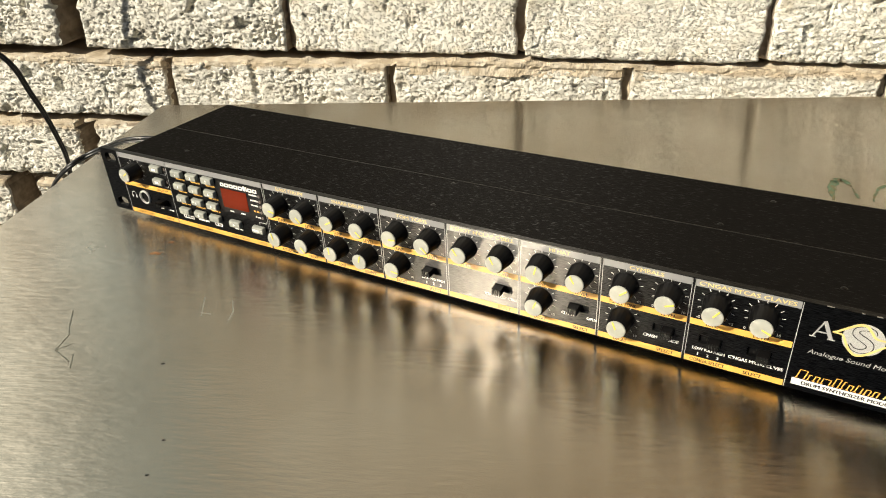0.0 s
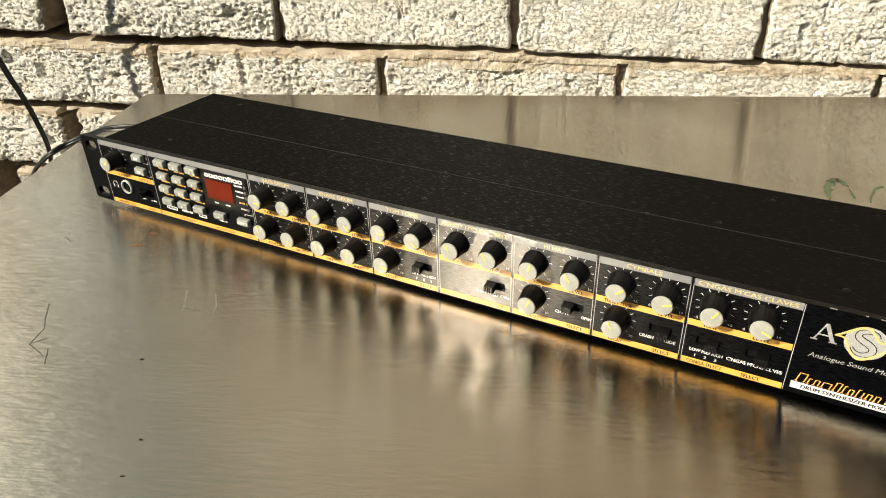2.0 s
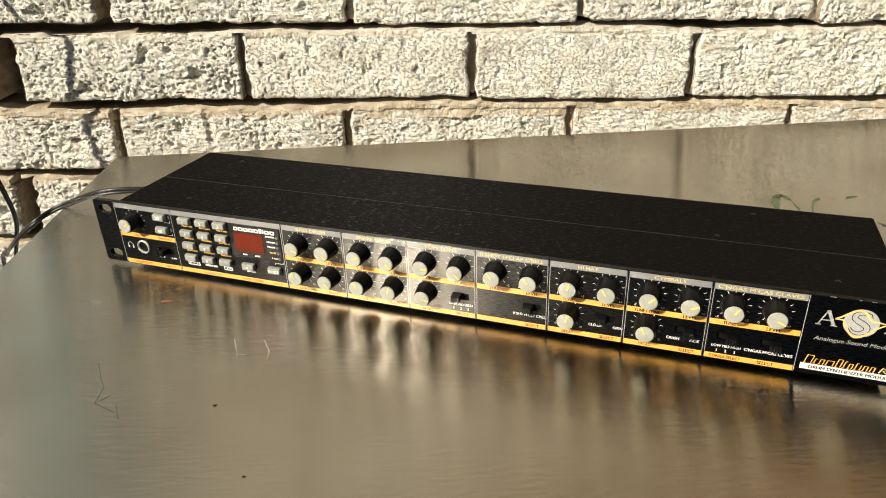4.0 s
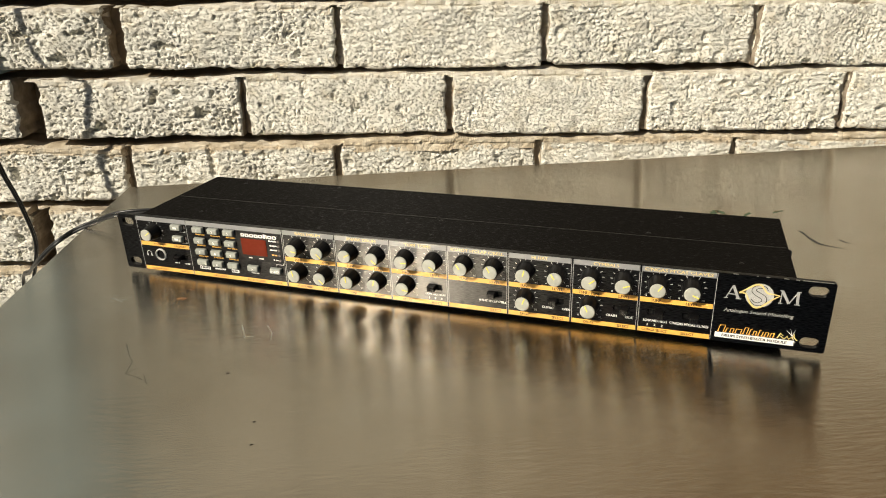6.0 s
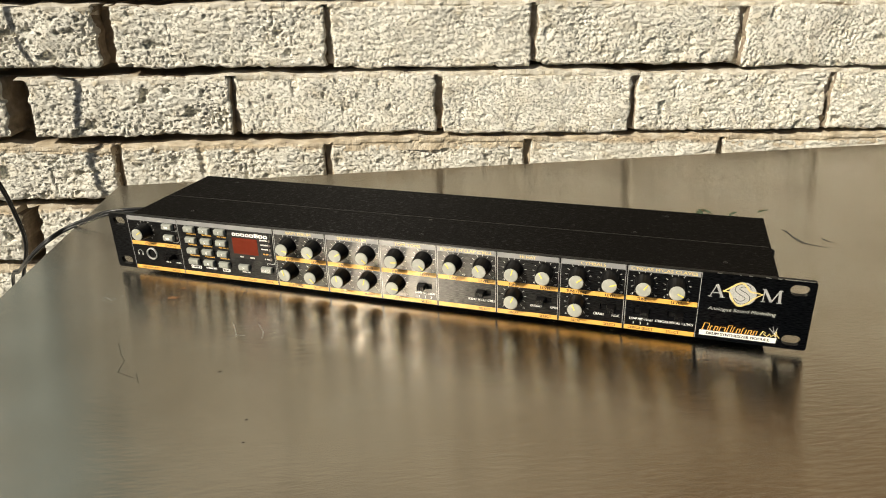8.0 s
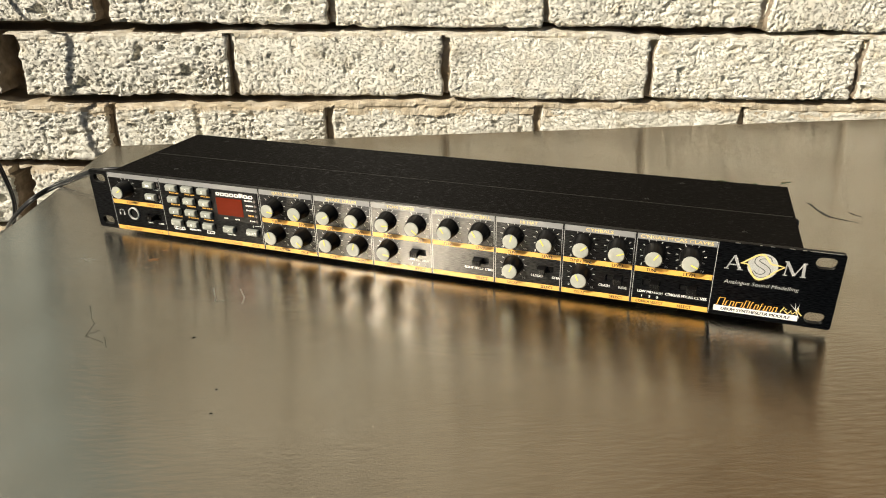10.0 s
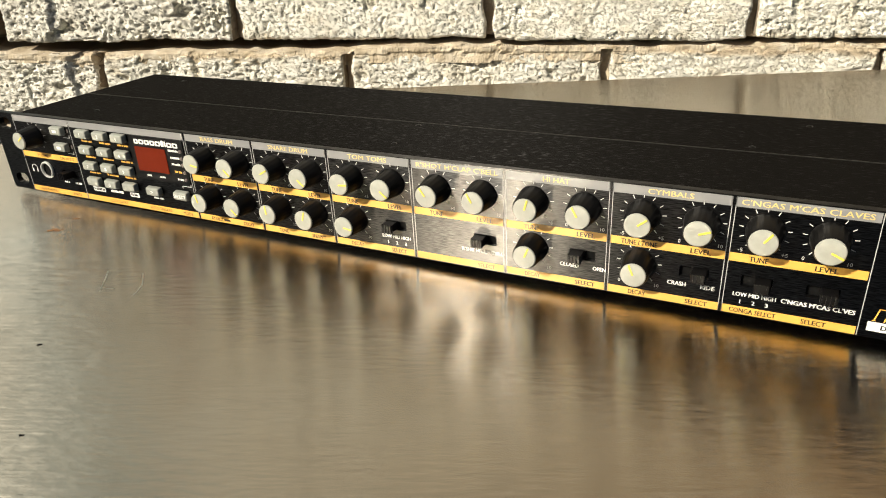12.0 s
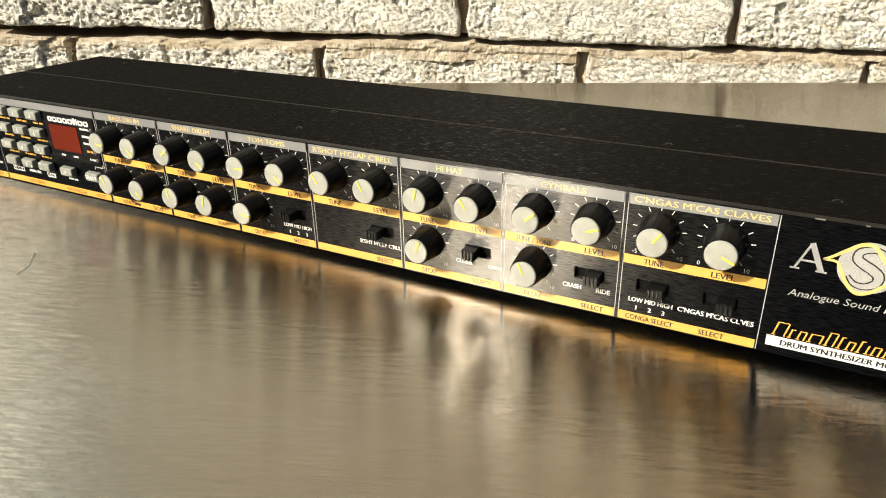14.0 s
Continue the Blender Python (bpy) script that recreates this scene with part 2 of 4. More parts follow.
def prism(outline, y0, y1, bm=None):
    """A flat outline in x and z, given depth from y0 (front) to y1."""
    bm = bm or bmesh.new()
    front = [bm.verts.new((x, y0, z)) for x, z in outline]
    back = [bm.verts.new((x, y1, z)) for x, z in outline]
    bm.faces.new(front)
    bm.faces.new(back[::-1])
    for i in range(len(front)):
        bm.faces.new((front[i - 1], front[i], back[i], back[i - 1]))
    return bm


def lathe(profile, sides=32, bm=None, centre=(0, 0), flutes=0, deep=0.0):
    """Turned about the y axis. profile: radius and y. flutes: grooves of that depth round it."""
    bm = bm or bmesh.new()
    rings = []
    for r, y in profile:
        if r <= 0:
            rings.append([bm.verts.new((centre[0], y, centre[1]))])
        else:
            ring = [(a * math.tau / sides, r - (deep if flutes and a * flutes % sides < flutes else 0.0)) for a in range(sides)]
            rings.append([bm.verts.new((centre[0] + q * math.sin(a), y, centre[1] + q * math.cos(a))) for a, q in ring])
    for a, b in zip(rings, rings[1:]):
        for i in range(sides):
            j = (i + 1) % sides
            if len(a) == 1 and len(b) > 1:
                bm.faces.new((a[0], b[i], b[j]))
            elif len(b) == 1 and len(a) > 1:
                bm.faces.new((a[i], a[j], b[0]))
            elif len(a) > 1:
                bm.faces.new((a[i], a[j], b[j], b[i]))
    return bm


def rounded(x0, x1, z0, z1, r, n=5):
    """The outline of a rectangle with round corners."""
    out = []
    for cx, cz, start in ((x1 - r, z1 - r, 0), (x0 + r, z1 - r, 90), (x0 + r, z0 + r, 180), (x1 - r, z0 + r, 270)):
        for i in range(n + 1):
            a = radians(start + 90 * i / n)
            out.append((cx + r * math.cos(a), cz + r * math.sin(a)))
    return out


def ribbon(points, widths, y0, y1, bm=None):
    """A flat band along points in x and z, as wide as told at each."""
    left, right = [], []
    for i, (x, z) in enumerate(points):
        a, b = points[max(i - 1, 0)], points[min(i + 1, len(points) - 1)]
        d = Vector((b[0] - a[0], b[1] - a[1])).normalized()
        w = widths[i] / 2
        left.append((x - d.y * w, z + d.x * w))
        right.append((x + d.y * w, z - d.x * w))
    bm = bm or bmesh.new()
    for i in range(len(points) - 1):
        prism([left[i], left[i + 1], right[i + 1], right[i]], y0, y1, bm)
    return bm


def tube(name, points, radius, mat, label, category, group=""):
    """A round cable through points."""
    cu = bpy.data.curves.new(name, "CURVE")
    cu.dimensions, cu.bevel_depth, cu.bevel_resolution, cu.resolution_u = "3D", radius, 4, 10
    s = cu.splines.new("BEZIER")
    s.bezier_points.add(len(points) - 1)
    for p, co in zip(s.bezier_points, points):
        p.co, p.handle_left_type, p.handle_right_type = co, "AUTO", "AUTO"
    cu.use_fill_caps = True
    temp = bpy.data.objects.new(name, cu)
    me = bpy.data.meshes.new_from_object(temp)
    bpy.data.objects.remove(temp)
    me.materials.clear()
    me.materials.append(mat)
    me.polygons.foreach_set("use_smooth", [True] * len(me.polygons))
    return tagged(new(name, me), label, category, group)


def glyphs(words):
    cu = bpy.data.curves.new("words", "FONT")
    cu.body, cu.size, cu.offset, cu.resolution_u = words, 1.0, 0.0, 2
    temp = bpy.data.objects.new("words", cu)
    me = bpy.data.meshes.new_from_object(temp)
    bpy.data.objects.remove(temp)
    return me


CAP = max(v.co.y for v in glyphs("H").vertices)


def lettering(words, x, z, height, mat, parent, y, width=None, slant=0.0, bold=0.0, align="centre", label=""):
    """Printed words on a face that looks along -y. x: their middle (or left end), z: the foot of the capitals, in the parent's coordinates."""
    me = glyphs(words)
    co = np.array([v.co[:] for v in me.vertices])
    if bold:
        faces = [tuple(p.vertices) for p in me.polygons]
        me = bpy.data.meshes.new("lettering")
        shifts = (-bold, 0.0, bold)
        me.from_pydata([(x + d, y, 0.0006 * k) for k, d in enumerate(shifts) for x, y, _ in co], [], [tuple(v + k * len(co) for v in f) for k in range(3) for f in faces])
    lo, hi = co[:, 0].min(), co[:, 0].max()
    sz = height / CAP
    sx = width / (hi - lo) if width else sz
    for v in me.vertices:
        px = (v.co.x - (lo + hi) / 2) * sx if align == "centre" else (v.co.x - lo) * sx
        v.co = (x + px + slant * v.co.y * sz, y - v.co.z * sz, z + v.co.y * sz)
    layer = me.uv_layers.new(name="grain")
    for loop in me.loops:
        v = me.vertices[loop.vertex_index].co
        layer.data[loop.index].uv = (v.z, v.x)
    me.materials.clear()
    me.materials.append(mat)
    ob = new("lettering", me)
    ob.parent = parent
    return tagged(ob, label)



# ---- ground ----
bm = bmesh.new()
bmesh.ops.create_grid(bm, x_segments=8, y_segments=8, size=400)
ground = tagged(new("ground", finish(bm, "ground", paving)), "dark grey paving under the table", "ground", kind="structure")
ground.location.z = -0.86

# ---- brick wall ----
WALL = pose(0.067, 0.325, 0, 0, 0, 20.7) @ pose(0, 0, 0, 0, 1.75, 0)
WALL_TOP = 0.4035
COURSE, JOINT0, LONG = 0.0745, 0.029, 0.2265
# heads of the courses that stand in view, from the left; a pair is a wide, open joint
HEADS = {
    3: (-0.72, -0.4930, -0.2660, -0.0330, 0.1910, 0.4180, 0.6450, 0.87),
    2: (-0.80, -0.5700, -0.3450, -0.1190, 0.1080, 0.3360, 0.5580, 0.785),
    1: (-0.72, -0.4930, (-0.277, -0.267), -0.0355, 0.1875, 0.4187, 0.6480, 0.875),
    0: (-0.82, -0.5900, (-0.386, -0.370), -0.1445, 0.0832, 0.3055, 0.5325, 0.765),
    -1: (-0.73, -0.5000, -0.281, -0.0440, 0.1871, 0.4150, 0.6420, 0.87),
    -2: (-0.85, -0.6200, (-0.401, -0.388), -0.1700, 0.0560),
    -3: (-0.72, (-0.515, -0.482), -0.2700, -0.0500),
    -4: (-0.84, -0.6150, -0.3900, -0.1650),
}
ENDS = {c: [h if isinstance(h, tuple) else (h, h) for h in heads] for c, heads in HEADS.items()}


def mortar_depth(u, z):
    """How far the mortar lies behind the brick faces: smeared flush over the brick below, raked out under the brick above and beside the brick on the left."""
    course = math.floor((z - JOINT0) / COURSE + 0.5)
    above = z - (JOINT0 + COURSE * course)                      # from the nearest bed joint
    rough = 0.0022 * noise.noise((u * 45, z * 60, 3.1)) + 0.0012 * noise.noise((u * 210, z * 210, 8.0))
    above += 0.0042 * noise.noise((u * 9, course * 3.7, 5.5)) + 0.0022 * noise.noise((u * 60, course * 3.7, 5.5))
    brim = -0.0080 + 0.0055 * min(max((u + 0.22) / 0.25, 0), 1) + 0.0016 * noise.noise((u * 16, course * 2.3, 1.5))      # wider gaps towards the left
    y = 0.0032
    if above > brim - 0.006:
        y = 0.0006 + 0.0008 * (brim - above) / 0.006
    if above > brim:
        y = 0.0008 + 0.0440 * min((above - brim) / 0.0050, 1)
    row = math.floor((z - JOINT0) / COURSE)
    if above > 0.0085 or above < -0.0185:
        y = 0.030
    if above < -0.0075 or above > 0.004:
        for a, b in ENDS.get(row, ()):
            wide = b - a + 0.010
            sway = 0.002 * noise.noise((u * 20, z * 40, 6.6))
            if a - 0.006 < u + sway < b + 0.006:
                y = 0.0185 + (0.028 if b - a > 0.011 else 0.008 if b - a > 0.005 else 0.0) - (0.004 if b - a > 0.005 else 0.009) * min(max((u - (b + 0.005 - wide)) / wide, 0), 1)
    return y + rough


u0, u1, z0, z1, step = -0.64, 0.74, -0.28, 0.34, 0.0021
n_u, n_z = int((u1 - u0) / step), int((z1 - z0) / step)
points = [(u0 + step * i, mortar_depth(u0 + step * i, z0 + step * j), z0 + step * j) for j in range(n_z + 1) for i in range(n_u + 1)]
quads = [(j * (n_u + 1) + i, j * (n_u + 1) + i + 1, (j + 1) * (n_u + 1) + i + 1, (j + 1) * (n_u + 1) + i) for j in range(n_z) for i in range(n_u)]
base = len(points)
points += [(x, y, z) for x in (-2.6, 2.6) for y in (0.062, 0.24) for z in (-0.95, WALL_TOP)]
quads += [tuple(base + k for k in face) for face in ((0, 4, 5, 1), (2, 3, 7, 6), (0, 1, 3, 2), (4, 6, 7, 5), (1, 5, 7, 3), (0, 2, 6, 4))]
me = bpy.data.meshes.new("wall_back")
me.from_pydata(points, [], quads)
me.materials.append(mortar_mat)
wall = tagged(new("wall_back", me), "cream painted rough brick wall with sandy recessed mortar", "wall", kind="structure")
wall.matrix_basis = WALL


def ease(a, b, v):
    t = min(max((v - a) / (b - a), 0.0), 1.0)
    return t * t * (3 - 2 * t)


def brick_mesh(length, height, seed, rough, comb, mat):
    """A split-faced brick: a front sheet with pits, ripples and broken edges, its sides going back into the wall. Origin at the middle of its front."""
    step = 0.00125
    nx, nz = int(length / step), int(height / step)
    rnd = random.Random(seed)
    ox, oz = rnd.uniform(0, 90), rnd.uniform(0, 90)
    lean_x, lean_z, out = rnd.uniform(-0.018, 0.018), rnd.uniform(-0.03, 0.05), rnd.uniform(-0.003, 0.002)
    corner = rnd.uniform(0.001, 0.004)
    verts, faces = [], []
    tone = noise.noise
    for j in range(nz + 1):
        for i in range(nx + 1):
            x, z = length * (i / nx - 0.5), height * (j / nz - 0.5)
            edge = min(length / 2 - abs(x), height / 2 - abs(z))
            dx, dz = abs(x) - length / 2 + corner, abs(z) - height / 2 + corner
            if dx > 0 and dz > 0:
                pull = max(dx, dz) / math.hypot(dx, dz)
                x, z = math.copysign(length / 2 - corner + dx * pull, x), math.copysign(height / 2 - corner + dz * pull, z)
            broad = tone((x * 22 + ox, z * 30 + oz, 2.0))
            y = out + lean_x * x + lean_z * z + 0.0028 * broad
            warp = 0.5 * tone((x * 120 + ox, z * 120 + oz, 5.0))
            y += 0.0009 * rough * tone((x * 130 + ox + warp, z * 150 + oz, 3.0))
            pit = tone((x * 360 + ox, z * 360 + oz + warp, 4.0)) + 0.35 * broad
            y += 0.0021 * rough * ease(0.22, 0.42, pit)
            if comb:
                y += 0.0012 * ease(-0.1, 0.25, tone((x * 75 + ox, z * 330 + oz + 1.5 * warp, 7.0)))
            chip = tone((x * 62 + ox, z * 75 + oz, 6.0)) + 0.25 * tone((x * 190 + ox, z * 190 + oz, 6.0))
            y += rough * rough * 0.0034 * ease(0.36, 0.52, chip)
            bite = tone((x * 48 + ox, z * 48 + oz, 11.0)) + 0.6 * tone((x * 150 + ox, z * 150 + oz, 11.0))
            fall = max(0.0, 1 - max(edge - 0.004 * max(bite - 0.15, 0), 0) / 0.0024)
            y += 0.0030 * fall * fall
            if edge < 0.006:
                take = 1 - edge / 0.006
                if length / 2 - abs(x) < 0.006:
                    x += take * 0.0034 * tone((3.0 + ox, z * 75 + oz, 9.0)) - math.copysign(take * 0.003 * max(bite - 0.2, 0), x)
                if height / 2 - abs(z) < 0.006:
                    z += take * 0.0026 * (tone((x * 26 + ox, 3.0 + oz, 12.0)) + 0.35 * tone((x * 170 + ox, 3.0 + oz, 12.0))) - math.copysign(take * 0.003 * max(bite - 0.2, 0), z)
            verts.append((x, y, z))
    row = nx + 1
    for j in range(nz):
        for i in range(nx):
            a = j * row + i
            faces.append((a, a + 1, a + row + 1, a + row))
    rim = list(range(row)) + [j * row + nx for j in range(1, nz + 1)] + [nz * row + i for i in range(nx - 1, -1, -1)] + [j * row for j in range(nz - 1, 0, -1)]
    base, front = len(verts), len(faces)
    verts += [(verts[v][0], 0.06, verts[v][2]) for v in rim]
    for i in range(len(rim)):
        j = (i + 1) % len(rim)
        faces.append((rim[j], rim[i], base + i, base + j))
    me = bpy.data.meshes.new("brick")
    me.from_pydata(verts, [], faces)
    me.materials.append(mat)
    me.materials.append(shaded_concrete)
    me.polygons.foreach_set("material_index", [0] * front + [1] * (len(faces) - front))
    me.polygons.foreach_set("use_smooth", [True] * len(me.polygons))
    me.set_sharp_from_angle(angle=radians(70))
    return me


def brick(u_from, u_to, course, seed):
    rnd = random.Random(seed)
    low, high = JOINT0 + COURSE * course, JOINT0 + COURSE * (course + 1)
    length = u_to - u_from - rnd.uniform(0.006, 0.010)
    foot, head = low + rnd.uniform(0.0022, 0.0042), high - rnd.uniform(0.0075, 0.0100) + 0.003 * min(max((u_from + 0.22) / 0.25, 0), 1)
    rough = rnd.choice((0.55, 0.7, 0.9, 1.15)) if u_from > -0.3 else 1.5
    ob = new("brick", brick_mesh(length, head - foot, seed, rough, rnd.choice((0, 1, 1)), brick_paint if course < 0 else plain_paint))
    ob.parent = wall
    ob.matrix_basis = pose((u_from + u_to) / 2, 0, (foot + head) / 2 + (0.004 if course == 2 else 0.0) + rnd.uniform(-0.001, 0.001), 0, rnd.uniform(-0.5, 0.5), 0)


for course, ends in ENDS.items():
    for k, (a, b) in enumerate(zip([e[1] for e in ends], [e[0] for e in ends[1:]])):
        brick(a, b, course, 100 * (course + 5) + k)

# the rest of the wall, beyond the view
bm = bmesh.new()
for course in range(-12, 5):
    for k in range(-11, 12):
        a = k * LONG + (0.5 * LONG if course % 2 else 0) + 0.087
        inside = course in HEADS and a + LONG > HEADS[course][0] + 0.01 and a < HEADS[course][-1] - 0.01
        if not inside:
            z = JOINT0 + COURSE * course
            box(bm, a + 0.005, a + LONG - 0.005, 0.0, 0.03, z + 0.005, z + COURSE - 0.005)
far_bricks = part("brick", bm, plain_paint, wall, uv=None)
tagged(far_bricks, kind="stuff")

# above the bricks, out of view: wall, sheet and post added for the table's reflections
def plain_wall(name, u0, u1, y0, z0, z1, mat, label):
    ob = tagged(new(name, finish(boxed(u0, u1, y0, 0.2, z0, z1, bevel=0.004), name, mat)), label, "wall", kind="structure")
    ob.matrix_basis = WALL


# unseen wall, added to darken and warm the tabletop's reflection
plain_wall("unseen_wall_upper", -0.396, 2.6, 0.004, WALL_TOP + 0.002, 1.9, upper_paint, "unseen buff to brown wall added for the table's reflection")
# unseen sheet, added so the tabletop's left side reflects a cooler tone
plain_wall("unseen_wall_side", -2.6, -0.398, -0.006, 0.102, 1.9, reflected_grey, "unseen grey-blue sheet added to cool the table's reflection")
# unseen post, added to put a bright reflected band on the tabletop
plain_wall("wall_post", -0.549, -0.518, -0.03, 0.104, 1.9, plain_paint, "unseen cream post added for the bright band on the table")

# ---- steel table ----
TABLE_LONG, TABLE_DEEP, TABLE_TOP = 1.25, 0.66, 0.0011
table = thing("steel_table", pose(-0.1555, 0.1780, TABLE_TOP, 0, 0, TABLE_TURN), "worn galvanised sheet steel table with faint brush marks", "table")
bm = boxed(0, TABLE_LONG, -TABLE_DEEP, 0, -0.0014, 0, bevel=0.0005)
part("tabletop", bm, steel, table, uv=((0, 1, 0.01), (1, 0, 0.01)))
for name, ends in (("back_lip", (0.001, TABLE_LONG - 0.001, -0.0016, -0.0002)), ("front_lip", (0.001, TABLE_LONG - 0.001, -TABLE_DEEP + 0.0002, -TABLE_DEEP + 0.0016)), ("side_lip", (0.0002, 0.0016, -TABLE_DEEP + 0.002, -0.002)), ("side_lip", (TABLE_LONG - 0.0016, TABLE_LONG - 0.0002, -TABLE_DEEP + 0.002, -0.002))):
    part(name, boxed(*ends, -0.032, -0.0015), steel, table, uv=((0, 0.1, 1), (1, 1, 0)))
for x in (0.05, TABLE_LONG - 0.05):
    for y in (-0.05, -TABLE_DEEP + 0.05):
        part("leg", boxed(x - 0.015, x + 0.015, y - 0.015, y + 0.015, -0.8611, -0.0015, bevel=0.002), leg_steel, table, uv=None)
inverse = table.matrix_basis.inverted()
scratch = material("dull scratch", (0.34, 0.33, 0.28), 0.42, 1.0)
scuff_dark = material("dark scuff", (0.05, 0.05, 0.042), 0.6)
bright_scratch = material("bright scratch", (0.8, 0.8, 0.75), 0.35, 1.0)


def stroke(points, widths, mat, name, label=""):
    """A thin stroke on the tabletop through places of the plan."""
    bm = bmesh.new()
    flat = [(inverse @ Vector((x + 0.005 * (0.3955 - x), y - 0.005 * (0.39 + y), 0)))[:2] for x, y in points]
    fine = []
    for i in range(len(flat) - 1):
        for k in range(5):
            s = k / 5
            fine.append((flat[i][0] * (1 - s) + flat[i + 1][0] * s, flat[i][1] * (1 - s) + flat[i + 1][1] * s, widths[i] * (1 - s) + widths[i + 1] * s))
    fine.append((*flat[-1], widths[-1]))
    rnd = random.Random(len(points) * 7 + int(abs(points[0][0]) * 1e4))
    fine = [(x + rnd.uniform(-1, 1) * w * 0.3, y + rnd.uniform(-1, 1) * w * 0.3, w * rnd.uniform(0.6, 1.2)) for x, y, w in fine]
    sides = []
    for i, (x, y, w) in enumerate(fine):
        a, b = fine[max(i - 1, 0)], fine[min(i + 1, len(fine) - 1)]
        d = Vector((b[0] - a[0], b[1] - a[1])).normalized()
        sides.append((bm.verts.new((x - d.y * w / 2, y + d.x * w / 2, 0.00015)), bm.verts.new((x + d.y * w / 2, y - d.x * w / 2, 0.00015))))
    for a, b in zip(sides, sides[1:]):
        bm.faces.new((a[0], a[1], b[1], b[0]))
    return part(name, bm, mat, table, label, uv=None)


stroke([(0.4930, 0.2090), (0.4961, 0.2058), (0.4990, 0.1960), (0.5038, 0.1850), (0.5120, 0.1800), (0.5240, 0.1765)], [0.0008, 0.0022, 0.0016, 0.0030, 0.0011, 0.0005], scuff_dark, "scuff", "dark curved scuff")
stroke([(0.5215, 0.1960), (0.5240, 0.1920), (0.5290, 0.1895)], [0.0008, 0.0016, 0.0005], scuff_dark, "scuff")
for pts, widths in (([(0.4296, 0.2094), (0.4284, 0.2236), (0.4280, 0.2350), (0.4313, 0.2433), (0.4355, 0.2402), (0.4391, 0.2349)], (0.002, 0.004, 0.0055, 0.006, 0.004, 0.0012)),
                    ([(0.4400, 0.2314), (0.4419, 0.2239), (0.4438, 0.2174)], (0.0008, 0.0016, 0.0014)),
                    ([(0.4524, 0.2158), (0.4528, 0.2277), (0.4545, 0.2378), (0.4584, 0.2442)], (0.001, 0.0016, 0.002, 0.003)),
                    ([(0.4780, 0.2488), (0.4821, 0.2543), (0.4865, 0.2570)], (0.0012, 0.0035, 0.0015))):
    stroke(pts, widths, marker, "marker_stroke", "faded green marker stroke")
for x, y, r in ((0.0703, -0.0293, 0.0031), (0.0683, -0.0147, 0.0019), (0.0735, -0.0270, 0.0008), (0.0640, -0.0165, 0.0007)):
    stroke([(x - r, y - r * 0.4), (x, y), (x + r, y + r * 0.3)], [r * 0.4, r * 1.1, r * 0.3], rust, "rust_spot", "orange rust spot")
for x, y, w in ((0.159, -0.1037, 0.0011), (0.1993, -0.1396, 0.0008), (0.2080, -0.1560, 0.0006)):
    stroke([(x, y), (x + 0.0012, y + 0.0006)], [w, w * 0.8], dark_slot, "dark_speck")
rnd = random.Random(11)
for k in range(14):
    x, y = 0.0270 + rnd.uniform(-0.007, 0.007), -0.0430 + rnd.uniform(-0.006, 0.006)
    a = rnd.uniform(0, math.pi)
    stroke([(x, y), (x + 0.003 * math.cos(a), y + 0.003 * math.sin(a))], [0.0003, 0.0002], bright_scratch, "scratch")
for pts in ([(0.0781, -0.0930), (0.0900, -0.1040), (0.0958, -0.1085), (0.1010, -0.1200), (0.1152, -0.1228)], [(0.1120, -0.1180), (0.1208, -0.1261)], [(0.1010, -0.1200), (0.1040, -0.1130)]):
    stroke(pts, [0.00045] * len(pts), scratch, "scratch")
for pts in ([(0.1350, -0.0518), (0.1464, -0.0659)], [(0.1440, -0.0640), (0.1504, -0.0627)], [(0.1513, -0.0474), (0.1600, -0.0560), (0.1629, -0.0629)], [(0.0230, -0.0420), (0.0300, -0.0440)]):
    stroke(pts, [0.0006] * len(pts), bright_scratch, "scratch")

# ---- rack-mount drum sound module ----
PB = 0.0045
W, H, DEEP = 0.4826, 0.0437, 0.0985
module = thing("drum_module", pose(0, 0, PB), "black rack drum synthesizer with yellow stripes on the steel table", "synthesizer")

UPPER, LOWER = 0.0324, 0.0135
CELLS = [0.140, 0.180, 0.220, 0.260, 0.300, 0.340, 0.380, 0.422]
SLOT = (0.0049, 0.0021)
SWITCHES = [(0.2512, -1), (0.2915, -1), (0.3306, -1), (0.3702, 1), (0.3903, 1), (0.4102, 1)]
EARS = [(0.0087, 0.0378), (0.0087, 0.0059), (0.4742, 0.0378), (0.4742, 0.0059)]


def pierced(outline, holes, y0, y1):
    """A plate with holes right through it."""
    bm = bmesh.new()
    for y in (y0, y1):
        edges = []
        for loop in (outline, *holes):
            vs = [bm.verts.new((x, y, z)) for x, z in loop]
            edges += [bm.edges.new((vs[i - 1], vs[i])) for i in range(len(vs))]
        bmesh.ops.triangle_fill(bm, use_beauty=True, edges=edges)
    bm.verts.ensure_lookup_table()
    half, start = len(bm.verts) // 2, 0
    for loop in (outline, *holes):
        n = len(loop)
        for i in range(n):
            j = (i + 1) % n
            bm.faces.new((bm.verts[start + i], bm.verts[start + j], bm.verts[half + start + j], bm.verts[half + start + i]))
        start += n
    return bm


holes = [rounded(x - 0.0051, x + 0.0051, z - 0.0032, z + 0.0032, 0.00315, 7) for x, z in EARS]
holes += [rounded(x - SLOT[0], x + SLOT[0], 0.0133 - SLOT[1], 0.0133 + SLOT[1], 0.0004, 2) for x, _ in SWITCHES]
holes += [rounded(0.0455, 0.0575, 0.0108, 0.0150, 0.0004, 2)]
holes += [[(0.0337 + 0.0036 * math.sin(a), 0.0137 + 0.0036 * math.cos(a)) for a in np.linspace(0, math.tau, 28, endpoint=False)]]
